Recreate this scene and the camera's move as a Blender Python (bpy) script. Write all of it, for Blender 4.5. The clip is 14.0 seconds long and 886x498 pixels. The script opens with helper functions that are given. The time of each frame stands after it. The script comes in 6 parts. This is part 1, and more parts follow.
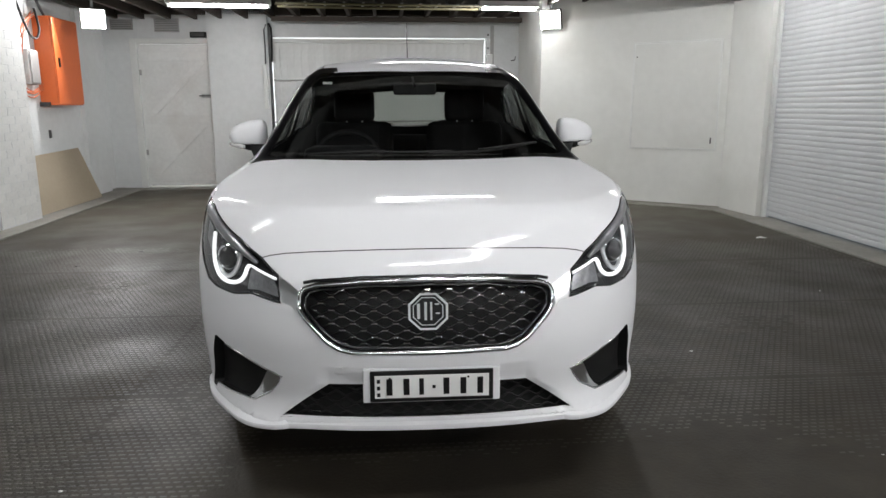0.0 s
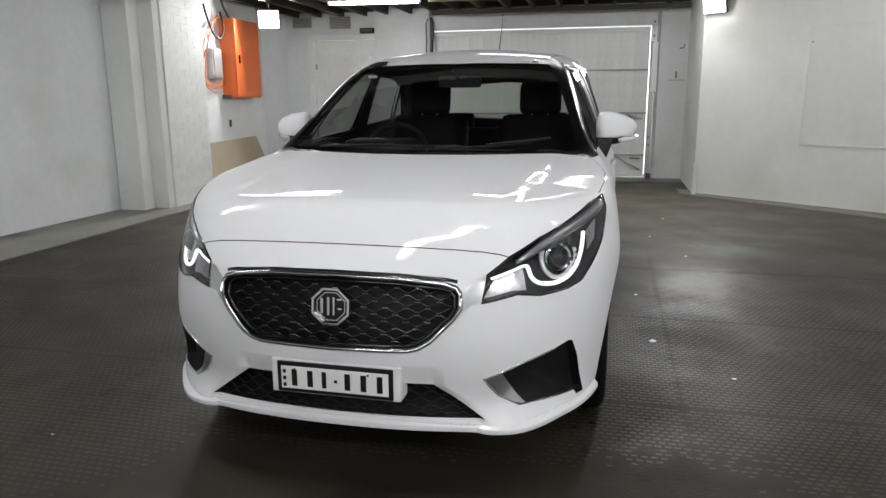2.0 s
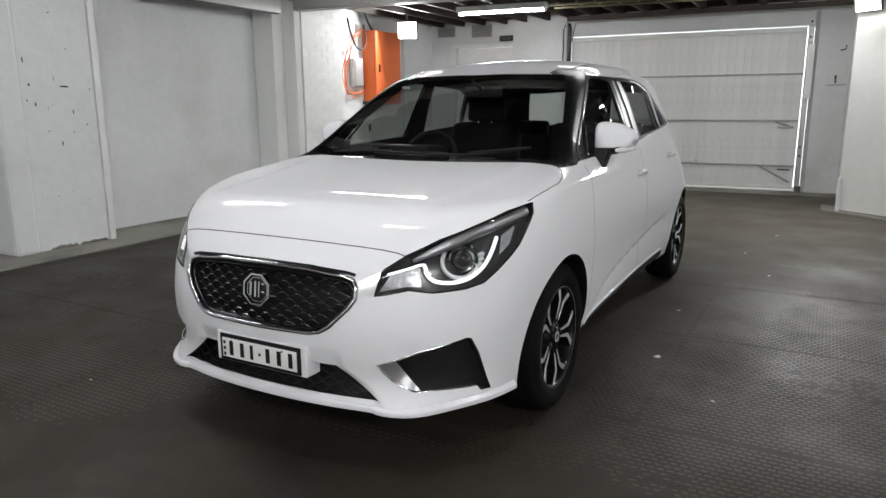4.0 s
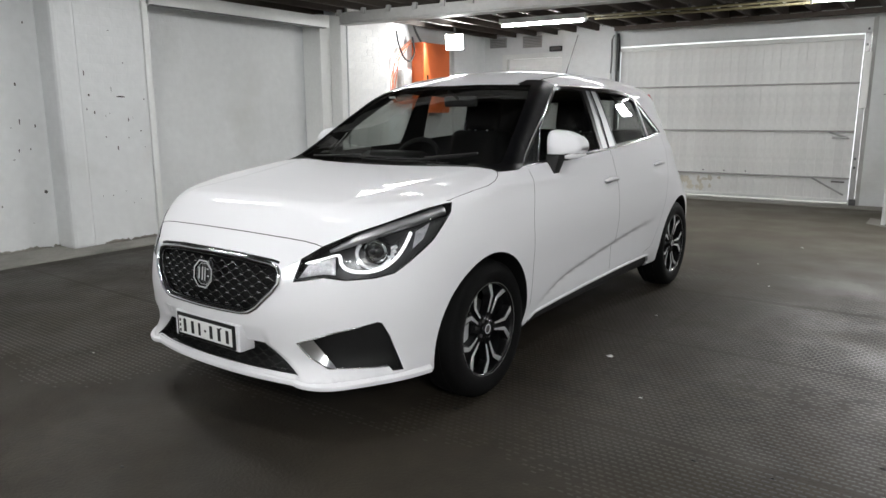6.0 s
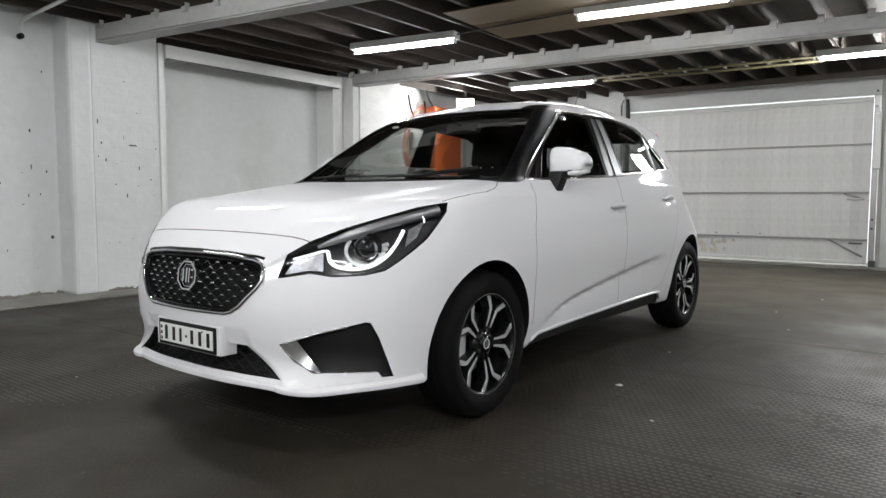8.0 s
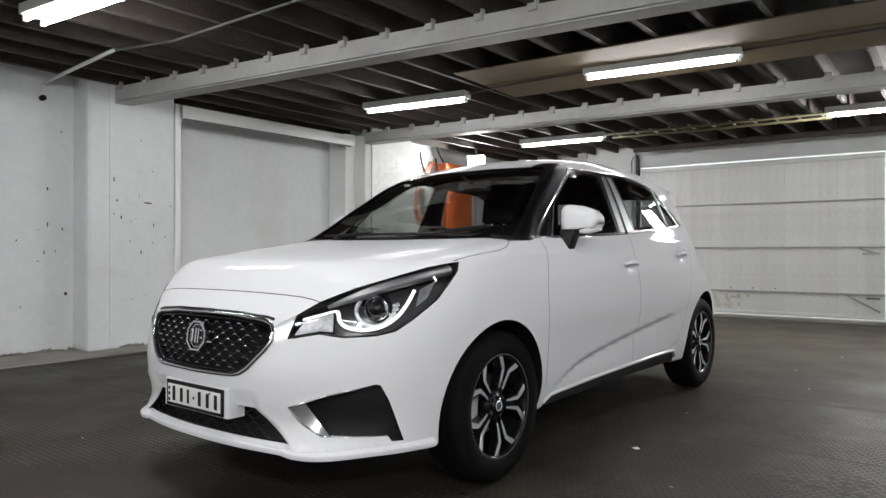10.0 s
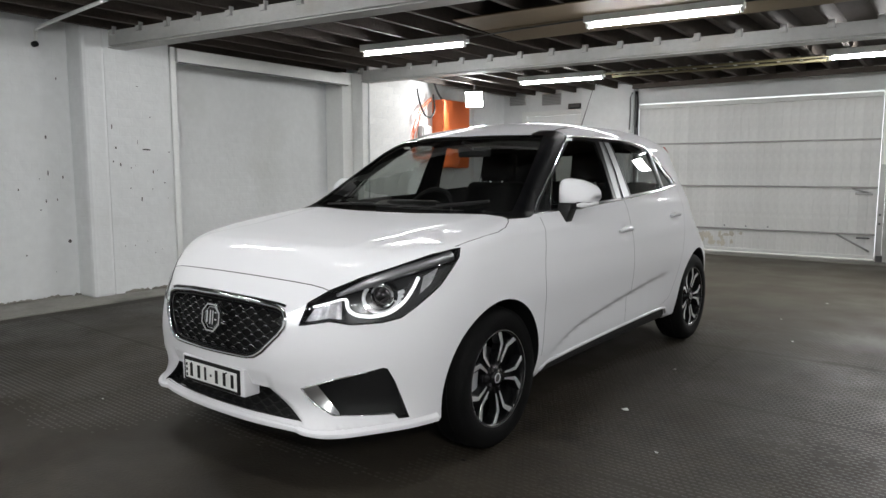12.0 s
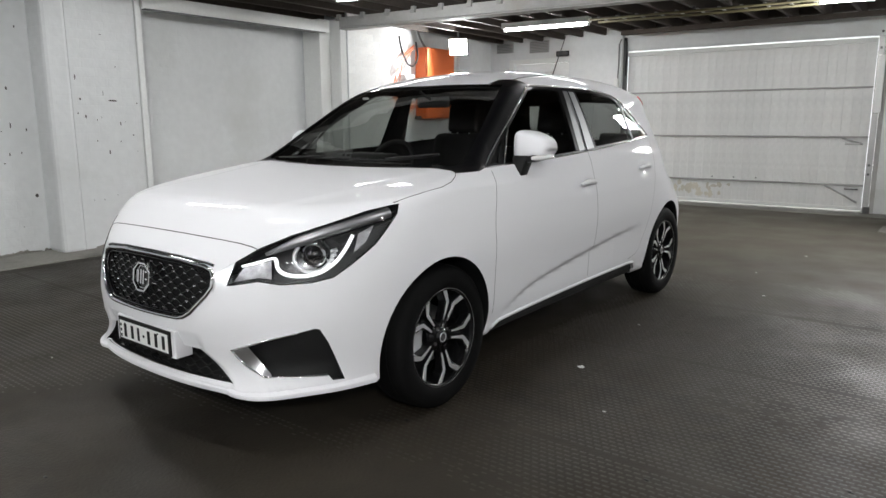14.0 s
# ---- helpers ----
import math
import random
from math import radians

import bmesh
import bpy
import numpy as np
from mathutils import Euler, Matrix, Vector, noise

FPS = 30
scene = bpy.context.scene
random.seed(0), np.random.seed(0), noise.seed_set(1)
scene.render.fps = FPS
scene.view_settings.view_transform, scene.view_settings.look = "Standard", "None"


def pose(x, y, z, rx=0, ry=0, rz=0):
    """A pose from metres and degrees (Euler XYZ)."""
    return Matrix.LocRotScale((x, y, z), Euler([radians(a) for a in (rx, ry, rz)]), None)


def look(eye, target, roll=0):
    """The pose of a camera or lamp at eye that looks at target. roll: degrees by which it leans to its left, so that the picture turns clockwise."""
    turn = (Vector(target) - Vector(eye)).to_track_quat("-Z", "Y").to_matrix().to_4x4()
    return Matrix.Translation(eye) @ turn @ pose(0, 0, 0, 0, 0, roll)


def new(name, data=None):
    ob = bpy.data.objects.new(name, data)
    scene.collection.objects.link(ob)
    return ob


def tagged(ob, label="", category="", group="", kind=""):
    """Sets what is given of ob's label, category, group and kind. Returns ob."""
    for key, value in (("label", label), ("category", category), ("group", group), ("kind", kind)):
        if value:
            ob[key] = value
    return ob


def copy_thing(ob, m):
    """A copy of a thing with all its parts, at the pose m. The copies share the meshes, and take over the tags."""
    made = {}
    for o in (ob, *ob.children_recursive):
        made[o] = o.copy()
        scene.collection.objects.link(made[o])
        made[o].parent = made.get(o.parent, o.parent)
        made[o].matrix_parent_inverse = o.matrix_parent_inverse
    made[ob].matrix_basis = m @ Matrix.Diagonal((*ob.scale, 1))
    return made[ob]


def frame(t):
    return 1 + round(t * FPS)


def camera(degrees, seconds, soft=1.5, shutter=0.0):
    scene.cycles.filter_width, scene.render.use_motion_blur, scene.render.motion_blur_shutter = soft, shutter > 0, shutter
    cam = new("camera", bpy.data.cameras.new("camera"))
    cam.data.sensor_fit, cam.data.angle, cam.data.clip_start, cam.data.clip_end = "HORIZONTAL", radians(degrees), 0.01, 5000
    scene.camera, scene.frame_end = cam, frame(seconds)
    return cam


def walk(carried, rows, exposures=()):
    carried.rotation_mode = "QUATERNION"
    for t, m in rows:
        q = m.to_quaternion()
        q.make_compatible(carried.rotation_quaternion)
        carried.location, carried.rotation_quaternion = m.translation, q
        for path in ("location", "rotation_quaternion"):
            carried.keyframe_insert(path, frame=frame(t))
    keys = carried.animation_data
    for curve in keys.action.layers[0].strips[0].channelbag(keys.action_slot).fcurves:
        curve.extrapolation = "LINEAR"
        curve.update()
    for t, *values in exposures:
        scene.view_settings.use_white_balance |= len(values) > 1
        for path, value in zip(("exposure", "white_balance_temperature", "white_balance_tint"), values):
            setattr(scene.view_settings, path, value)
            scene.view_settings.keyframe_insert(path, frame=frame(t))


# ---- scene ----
cam = camera(65.4, 14.0)
PATH = [
    (0, (-0.083, -2.869, 1.224), (0.043, -0.914, 0.819), -0.3),
    (0.5, (0.129, -2.86, 1.207), (0.108, -0.902, 0.799), -0.3),
    (1, (0.354, -2.83, 1.221), (0.192, -0.882, 0.798), -0.4),
    (1.5, (0.599, -2.781, 1.242), (0.287, -0.853, 0.812), -0.4),
    (2, (0.801, -2.734, 1.23), (0.343, -0.835, 0.804), -0.4),
    (2.5, (1.037, -2.661, 1.246), (0.441, -0.799, 0.823), -0.5),
    (3, (1.268, -2.582, 1.238), (0.554, -0.762, 0.814), -0.5),
    (3.5, (1.487, -2.608, 1.252), (0.645, -0.842, 0.834), -0.4),
    (6, (2.368, -2.487, 1.244), (1.213, -0.899, 0.86), -0.2),
    (6.5, (2.396, -2.463, 1.239), (1.227, -0.883, 0.871), 0.0),
    (7, (2.389, -2.441, 1.175), (1.208, -0.864, 0.827), 0.2),
    (7.5, (2.373, -2.385, 1.04), (1.177, -0.812, 0.736), 0.1),
    (8, (2.38, -2.371, 0.918), (1.172, -0.785, 0.769), 0.1),
    (8.5, (2.383, -2.365, 0.87), (1.16, -0.783, 0.834), 0.1),
    (11, (2.359, -2.352, 1.08), (1.12, -0.783, 1.09), -0.0),
    (11.5, (2.388, -2.425, 1.168), (1.157, -0.853, 1.049), 0.0),
    (12, (2.405, -2.444, 1.196), (1.184, -0.875, 0.975), 0.0),
    (12.5, (2.4, -2.461, 1.193), (1.193, -0.891, 0.916), 0.1),
    (13, (2.376, -2.435, 1.197), (1.186, -0.86, 0.876), 0.1),
    (13.5, (2.394, -2.323, 1.203), (1.204, -0.753, 0.859), -0.0),
    (14, (2.526, -2.213, 1.203), (1.318, -0.66, 0.842), -0.2),
]
EXPOSURES = [(0, -0.15), (1.5, -0.2), (3.5, -0.18), (6, 0.07), (8.5, 0.08), (11, -0.08), (12.5, -0.04), (14, 0.08)]
walk(cam, [(t, look(eye, target, roll)) for t, eye, target, roll in PATH], EXPOSURES)

# ---- world and large lights ----
world = bpy.data.worlds.new("world")
scene.world = world
world.use_nodes = True
sky = world.node_tree.nodes.new("ShaderNodeTexSky")
sky.sky_type = "NISHITA"
sky.sun_disc = False
sky.sun_elevation, sky.sun_rotation = radians(50), radians(200)
world.node_tree.links.new(sky.outputs[0], world.node_tree.nodes["Background"].inputs[0])
world.node_tree.nodes["Background"].inputs[1].default_value = 0.10
TUBE_GLARE, FLOOD_POWER = 106.0, 64.0

# ---- materials ----
def material(name, colour=(0.5, 0.5, 0.5), rough=0.5, metal=0.0, vary=0.0, scale=4.0, bumpy=0.0, bump_scale=60.0, coat=0.0, emit=None, strength=0.0, specular=0.5, stain=None, stain_scale=0.8, stain_cut=(0.55, 0.72), per_piece=0.0, patchy=0.0, courses=0.0):
    """A procedural material: two scales of colour variation, stains and a fine relief."""
    m = bpy.data.materials.new(name)
    m.use_nodes = True
    nt = m.node_tree
    b = nt.nodes["Principled BSDF"]
    b.inputs["Base Color"].default_value = (*colour, 1)
    b.inputs["Roughness"].default_value = rough
    b.inputs["Metallic"].default_value = metal
    b.inputs["Specular IOR Level"].default_value = specular
    if coat:
        b.inputs["Coat Weight"].default_value = coat
        b.inputs["Coat Roughness"].default_value = 0.035
    if emit:
        b.inputs["Emission Color"].default_value = (*emit, 1)
        b.inputs["Emission Strength"].default_value = strength
    place = nt.nodes.new("ShaderNodeTexCoord").outputs["Object"]
    last = None
    if vary:
        big = noise_node(nt, place, scale * 0.35, 3)
        small = noise_node(nt, place, scale * 6, 4)
        both = nt.nodes.new("ShaderNodeMath")
        both.operation = "MULTIPLY_ADD"
        nt.links.new(small, both.inputs[0])
        both.inputs[1].default_value = 0.5
        nt.links.new(big, both.inputs[2])
        ramp = nt.nodes.new("ShaderNodeMapRange")
        nt.links.new(both.outputs[0], ramp.inputs[0])
        ramp.inputs[1].default_value, ramp.inputs[2].default_value = 0.5, 1.0
        ramp.inputs[3].default_value, ramp.inputs[4].default_value = 1 - vary, 1 + vary * 0.6
        last = tint(nt, (*colour, 1), ramp.outputs[0])
    if per_piece:
        info = nt.nodes.new("ShaderNodeObjectInfo")
        span = nt.nodes.new("ShaderNodeMapRange")
        nt.links.new(info.outputs["Random"], span.inputs[0])
        span.inputs[3].default_value, span.inputs[4].default_value = 1 - per_piece, 1 + per_piece * 0.5
        last = tint(nt, last if last else (*colour, 1), span.outputs[0])
    if stain:
        spots = noise_node(nt, place, stain_scale, 6)
        cut = nt.nodes.new("ShaderNodeMapRange")
        nt.links.new(spots, cut.inputs[0])
        cut.inputs[1].default_value, cut.inputs[2].default_value = stain_cut
        mix = nt.nodes.new("ShaderNodeMix")
        mix.data_type = "RGBA"
        nt.links.new(cut.outputs[0], mix.inputs[0])
        if last:
            nt.links.new(last, mix.inputs[6])
        else:
            mix.inputs[6].default_value = (*colour, 1)
        mix.inputs[7].default_value = (*stain, 1)
        last = mix.outputs[2]
    if last:
        nt.links.new(last, b.inputs["Base Color"])
    if patchy:
        blots = nt.nodes.new("ShaderNodeMapRange")
        nt.links.new(noise_node(nt, place, 1.7, 7), blots.inputs[0])
        blots.inputs[1].default_value, blots.inputs[2].default_value = 0.35, 0.65
        blots.inputs[3].default_value, blots.inputs[4].default_value = rough - patchy, rough + patchy
        nt.links.new(blots.outputs[0], b.inputs["Roughness"])
    if bumpy:
        relief = nt.nodes.new("ShaderNodeBump")
        relief.inputs["Strength"].default_value = bumpy
        relief.inputs["Distance"].default_value = 0.01
        nt.links.new(noise_node(nt, place, bump_scale, 5), relief.inputs["Height"])
        nt.links.new(relief.outputs[0], b.inputs["Normal"])
        if courses:
            brick_courses(nt, place, courses, relief)
    return m


def brick_courses(nt, place, strength, relief):
    """Faint brick joints under thick paint, added to a relief."""
    apart, along, flat = nt.nodes.new("ShaderNodeSeparateXYZ"), nt.nodes.new("ShaderNodeMath"), nt.nodes.new("ShaderNodeCombineXYZ")
    nt.links.new(place, apart.inputs[0])
    nt.links.new(apart.outputs[0], along.inputs[0])
    nt.links.new(apart.outputs[1], along.inputs[1])
    nt.links.new(along.outputs[0], flat.inputs[0])
    nt.links.new(apart.outputs[2], flat.inputs[1])
    tex, under = nt.nodes.new("ShaderNodeTexBrick"), nt.nodes.new("ShaderNodeBump")
    for socket, value in (("Scale", 1.0), ("Mortar Size", 0.006), ("Mortar Smooth", 1.0), ("Brick Width", 0.24), ("Row Height", 0.086)):
        tex.inputs[socket].default_value = value
    nt.links.new(flat.outputs[0], tex.inputs["Vector"])
    under.invert = True
    under.inputs["Strength"].default_value = strength
    under.inputs["Distance"].default_value = 0.004
    nt.links.new(tex.outputs["Fac"], under.inputs["Height"])
    nt.links.new(under.outputs[0], relief.inputs["Normal"])


def noise_node(nt, place, scale, detail):
    n = nt.nodes.new("ShaderNodeTexNoise")
    n.inputs["Scale"].default_value = scale
    n.inputs["Detail"].default_value = detail
    nt.links.new(place, n.inputs["Vector"])
    return n.outputs[0]


def tint(nt, colour, factor):
    """colour times factor; colour is a socket or a value."""
    mul = nt.nodes.new("ShaderNodeVectorMath")
    mul.operation = "SCALE"
    if isinstance(colour, tuple):
        mul.inputs[0].default_value = colour[:3]
    else:
        nt.links.new(colour, mul.inputs[0])
    nt.links.new(factor, mul.inputs["Scale"])
    return mul.outputs[0]


def glass(name, colour, gloss=1.0):
    """Thin glass: tinted see-through with a mirror sheen by Fresnel."""
    m = bpy.data.materials.new(name)
    m.use_nodes = True
    nt = m.node_tree
    nt.nodes.remove(nt.nodes["Principled BSDF"])
    clear, shine = nt.nodes.new("ShaderNodeBsdfTransparent"), nt.nodes.new("ShaderNodeBsdfGlossy")
    clear.inputs[0].default_value = (*colour, 1)
    shine.inputs["Roughness"].default_value = 0.01
    shine.inputs[0].default_value = (gloss, gloss, gloss, 1)
    edge, mix = nt.nodes.new("ShaderNodeLayerWeight"), nt.nodes.new("ShaderNodeMixShader")
    edge.inputs[0].default_value = 0.5
    steep, lift = nt.nodes.new("ShaderNodeMath"), nt.nodes.new("ShaderNodeMath")
    steep.operation, lift.operation = "POWER", "MULTIPLY_ADD"
    nt.links.new(edge.outputs["Facing"], steep.inputs[0])
    steep.inputs[1].default_value = 4.5
    nt.links.new(steep.outputs[0], lift.inputs[0])
    lift.inputs[1].default_value, lift.inputs[2].default_value = 0.9, 0.05
    nt.links.new(lift.outputs[0], mix.inputs[0])
    nt.links.new(clear.outputs[0], mix.inputs[1])
    nt.links.new(shine.outputs[0], mix.inputs[2])
    nt.links.new(mix.outputs[0], nt.nodes["Material Output"].inputs[0])
    return m


SMOOTH_WALL = material("white_smooth_plaster", (0.76, 0.765, 0.735), 0.7, vary=0.07, scale=1.6, bumpy=0.12, bump_scale=14, stain=(0.63, 0.63, 0.59), stain_scale=0.9, stain_cut=(0.5, 0.8))
WHITE_WALL = material("white_wall_paint", (0.73, 0.745, 0.745), 0.7, vary=0.09, scale=2.2, bumpy=0.35, bump_scale=18, courses=0.18, stain=(0.60, 0.61, 0.59), stain_scale=1.1, stain_cut=(0.56, 0.80))
WHITE_BRICK = material("white_painted_brick", (0.76, 0.76, 0.74), 0.7, vary=0.10, scale=5, bumpy=0.25, bump_scale=30, per_piece=0.06)
WHITE_TRIM = material("white_gloss_paint", (0.76, 0.77, 0.75), 0.45, vary=0.08, scale=5, bumpy=0.2, bump_scale=40)
WHITE_DOOR = material("white_door_paint", (0.77, 0.775, 0.76), 0.6, vary=0.12, scale=3, bumpy=0.25, bump_scale=25, stain=(0.64, 0.63, 0.60), stain_scale=1.6, stain_cut=(0.58, 0.80), per_piece=0.05)
GRIME = material("wall_foot_grime", (0.24, 0.23, 0.20), 0.9, vary=0.3, scale=6)
YELLOW = material("dull_yellow_paint", (0.16, 0.14, 0.07), 0.6, vary=0.2, scale=8)
DOOR_STAIN = material("brown_door_stain", (0.60, 0.57, 0.49), 0.8, vary=0.25, scale=9)
CHIP = material("bare_dark_chip", (0.06, 0.055, 0.05), 0.9)
ROLLER = material("roller_shutter_paint", (0.60, 0.615, 0.63), 0.5, vary=0.06, scale=3)
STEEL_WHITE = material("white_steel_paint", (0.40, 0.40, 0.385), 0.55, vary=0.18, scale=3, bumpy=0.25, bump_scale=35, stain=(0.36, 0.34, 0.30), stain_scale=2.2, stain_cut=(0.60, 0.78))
TIMBER = material("dark_joist_timber", (0.058, 0.046, 0.037), 0.85, vary=0.35, scale=4, bumpy=0.4, bump_scale=50, per_piece=0.25)
PLY = material("brown_ceiling_board", (0.18, 0.135, 0.08), 0.75, vary=0.12, scale=2)
CONCRETE = material("kerb_concrete", (0.25, 0.24, 0.215), 0.85, vary=0.25, scale=4, bumpy=0.5, bump_scale=45, stain=(0.14, 0.135, 0.12), stain_scale=1.8)
MAT_FLOOR = material("dark_rubber_floor", (0.0370, 0.0300, 0.0205), 0.62, patchy=0.11, vary=0.7, scale=1.6, bumpy=0.2, bump_scale=70, specular=0.20, stain=(0.0170, 0.0145, 0.0110), stain_scale=0.55, stain_cut=(0.42, 0.66))
TREAD = material("worn_tread_rubber", (0.0370, 0.0300, 0.0205), 0.42, patchy=0.09, vary=0.7, scale=1.6, bumpy=0.15, bump_scale=200, specular=0.28, stain=(0.0170, 0.0145, 0.0110), stain_scale=0.7, stain_cut=(0.42, 0.66))


def paler_back(m, colour, near, far):
    """A paler colour, patchy, mixed in more from near to far along y."""
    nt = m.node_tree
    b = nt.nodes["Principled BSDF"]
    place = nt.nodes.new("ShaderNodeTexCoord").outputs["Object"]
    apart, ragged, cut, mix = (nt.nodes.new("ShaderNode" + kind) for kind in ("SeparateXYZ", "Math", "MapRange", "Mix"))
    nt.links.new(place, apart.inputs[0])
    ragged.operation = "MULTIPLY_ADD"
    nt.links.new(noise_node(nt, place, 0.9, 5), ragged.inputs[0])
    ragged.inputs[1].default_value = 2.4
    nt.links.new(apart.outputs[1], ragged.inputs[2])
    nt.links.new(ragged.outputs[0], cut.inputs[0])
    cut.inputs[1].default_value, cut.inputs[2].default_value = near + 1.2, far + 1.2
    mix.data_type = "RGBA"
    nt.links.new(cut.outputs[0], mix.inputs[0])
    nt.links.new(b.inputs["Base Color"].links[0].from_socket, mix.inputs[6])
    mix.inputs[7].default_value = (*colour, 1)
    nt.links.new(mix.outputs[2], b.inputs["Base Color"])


paler_back(MAT_FLOOR, (0.082, 0.073, 0.055), 1.8, 4.8)
paler_back(TREAD, (0.082, 0.073, 0.055), 1.8, 4.8)
ORANGE = material("orange_enamel", (0.72, 0.15, 0.035), 0.4, vary=0.08, scale=4)
GREY_METAL = material("grey_galvanised", (0.42, 0.42, 0.41), 0.45, metal=0.6, vary=0.15, scale=8)
DARK_METAL = material("dark_metal", (0.10, 0.10, 0.10), 0.5, metal=0.5, vary=0.2, scale=8)
BLACK_PLASTIC = material("black_plastic", (0.007, 0.007, 0.007), 0.5, specular=0.25)
CARDBOARD = material("brown_hardboard", (0.36, 0.30, 0.22), 0.8, vary=0.1, scale=4, bumpy=0.2)
ORANGE_CABLE = material("orange_cable", (0.60, 0.16, 0.06), 0.5)
TUBE_GLOW = material("fluorescent_tube", (0.9, 0.9, 0.9), 0.5, emit=(0.985, 0.99, 1.0), strength=TUBE_GLARE)
FLOOD_GLOW = material("flood_lens", (0.9, 0.9, 0.9), 0.5, emit=(1.0, 0.99, 0.95), strength=45)
DAYLIGHT = material("daylight_gap", (0.9, 0.9, 0.9), 0.5, emit=(0.95, 0.98, 1.0), strength=2.0)
CAR_WHITE = material("white_car_paint", (0.75, 0.75, 0.765), 0.55, coat=0.40, specular=0.0)
CAR_BLACK = material("gloss_black_trim", (0.006, 0.006, 0.0065), 0.12, specular=0.5)
CAR_DARK = material("black_grained_plastic", (0.008, 0.008, 0.008), 0.5, specular=0.3, bumpy=0.15, bump_scale=400)
CHROME = material("chrome", (0.82, 0.83, 0.84), 0.06, metal=1.0)
SATIN = material("satin_silver", (0.78, 0.79, 0.80), 0.28, metal=1.0)
ALLOY = material("machined_alloy", (0.80, 0.81, 0.82), 0.38, metal=0.75, bumpy=0.03, bump_scale=200)
PILLAR_BLACK = material("satin_black_pillar", (0.004, 0.004, 0.0045), 0.3, specular=0.08)
PILLAR_SILVER = material("brushed_pillar_trim", (0.20, 0.205, 0.21), 0.45, metal=0.8)
SILVER = material("bright_silver_plastic", (0.72, 0.73, 0.74), 0.42, metal=0.45)
LAMP_SILVER = material("lamp_silver_lining", (0.38, 0.38, 0.39), 0.28, metal=0.8, vary=0.5, scale=12, bumpy=0.5, bump_scale=40)
LAMP_STRIP = material("satin_lamp_strip", (0.30, 0.30, 0.31), 0.34, metal=0.75)
LAMP_GREY = material("dark_grey_lamp_lining", (0.020, 0.020, 0.021), 0.25)
RIM_BLACK = material("black_rim_enamel", (0.006, 0.006, 0.0065), 0.25, specular=0.35)
RUBBER = material("tyre_rubber", (0.0045, 0.0045, 0.0045), 0.75, specular=0.10, vary=0.2, scale=20, bumpy=0.15, bump_scale=200)
INTERIOR = material("dark_cabin_trim", (0.010, 0.010, 0.0105), 0.75, specular=0.2, vary=0.1, scale=10)
FABRIC = material("black_seat_fabric", (0.009, 0.009, 0.0095), 0.9, specular=0.15, bumpy=0.3, bump_scale=500)
GLASS_CLEAR = glass("windscreen_glass", (0.72, 0.75, 0.73))
GLASS_SIDE = glass("side_window_glass", (0.36, 0.38, 0.37), 0.18)
GLASS_DARK = glass("tinted_window_glass", (0.40, 0.41, 0.41), 0.28)
LENS = glass("headlight_lens", (0.93, 0.94, 0.95))
LENS_WHITE = material("clear_indicator", (0.70, 0.70, 0.70), 0.12, coat=0.6)
DRL = material("running_light", (0.9, 0.9, 0.9), 0.3, emit=(1.0, 1.0, 1.0), strength=1.2)
RED = material("red_lens", (0.55, 0.02, 0.02), 0.2, coat=0.5)
PLATE_WHITE = material("plate_white", (0.78, 0.78, 0.76), 0.4)
BRAKE = material("brake_disc_steel", (0.45, 0.45, 0.45), 0.35, metal=1.0)


# ---- building helpers ----
def link_mesh(name, verts, faces, mat, parent=None, label="", smooth=False, normals=None):
    me = bpy.data.meshes.new(name)
    me.from_pydata([tuple(v) for v in verts], [], faces)
    me.materials.append(mat)
    if smooth:
        me.polygons.foreach_set("use_smooth", [True] * len(me.polygons))
    me.update()
    if normals is not None:
        me.normals_split_custom_set_from_vertices([tuple(n) for n in normals])
    ob = new(name, me)
    if parent:
        ob.parent = parent
    if label:
        tagged(ob, label)
    return ob


def part(name, bm, mat, parent=None, label="", smooth=False):
    """One mesh object from a bmesh, under a thing or a part."""
    me = bpy.data.meshes.new(name)
    bm.to_mesh(me)
    bm.free()
    me.materials.append(mat)
    if smooth:
        me.polygons.foreach_set("use_smooth", [True] * len(me.polygons))
    ob = new(name, me)
    if parent:
        ob.parent = parent
    if label:
        tagged(ob, label)
    return ob


def thing(name, label, category, place=None, group="", kind=""):
    ob = new(name)
    ob.empty_display_size = 0.1
    if place is not None:
        ob.matrix_world = place
    return tagged(ob, label, category, group, kind)


def box(bm, x0, x1, y0, y1, z0, z1, bevel=0.0, m=None):
    """A box added to a bmesh, its edges rounded."""
    made = bmesh.ops.create_cube(bm, size=1)["verts"]
    for v in made:
        v.co = Vector(((x0 + x1) / 2 + v.co.x * (x1 - x0), (y0 + y1) / 2 + v.co.y * (y1 - y0), (z0 + z1) / 2 + v.co.z * (z1 - z0)))
    if bevel:
        edges = list({e for v in made for e in v.link_edges})
        out = bmesh.ops.bevel(bm, geom=edges, offset=bevel, segments=2, affect="EDGES", profile=0.5)
        made = list({v for f in out["faces"] for v in f.verts} | {v for v in made if v.is_valid})
    if m is not None:
        bmesh.ops.transform(bm, matrix=m, verts=made)
    return made


def boxed(x0, x1, y0, y1, z0, z1, bevel=0.0, m=None):
    bm = bmesh.new()
    box(bm, x0, x1, y0, y1, z0, z1, bevel, m)
    return bm


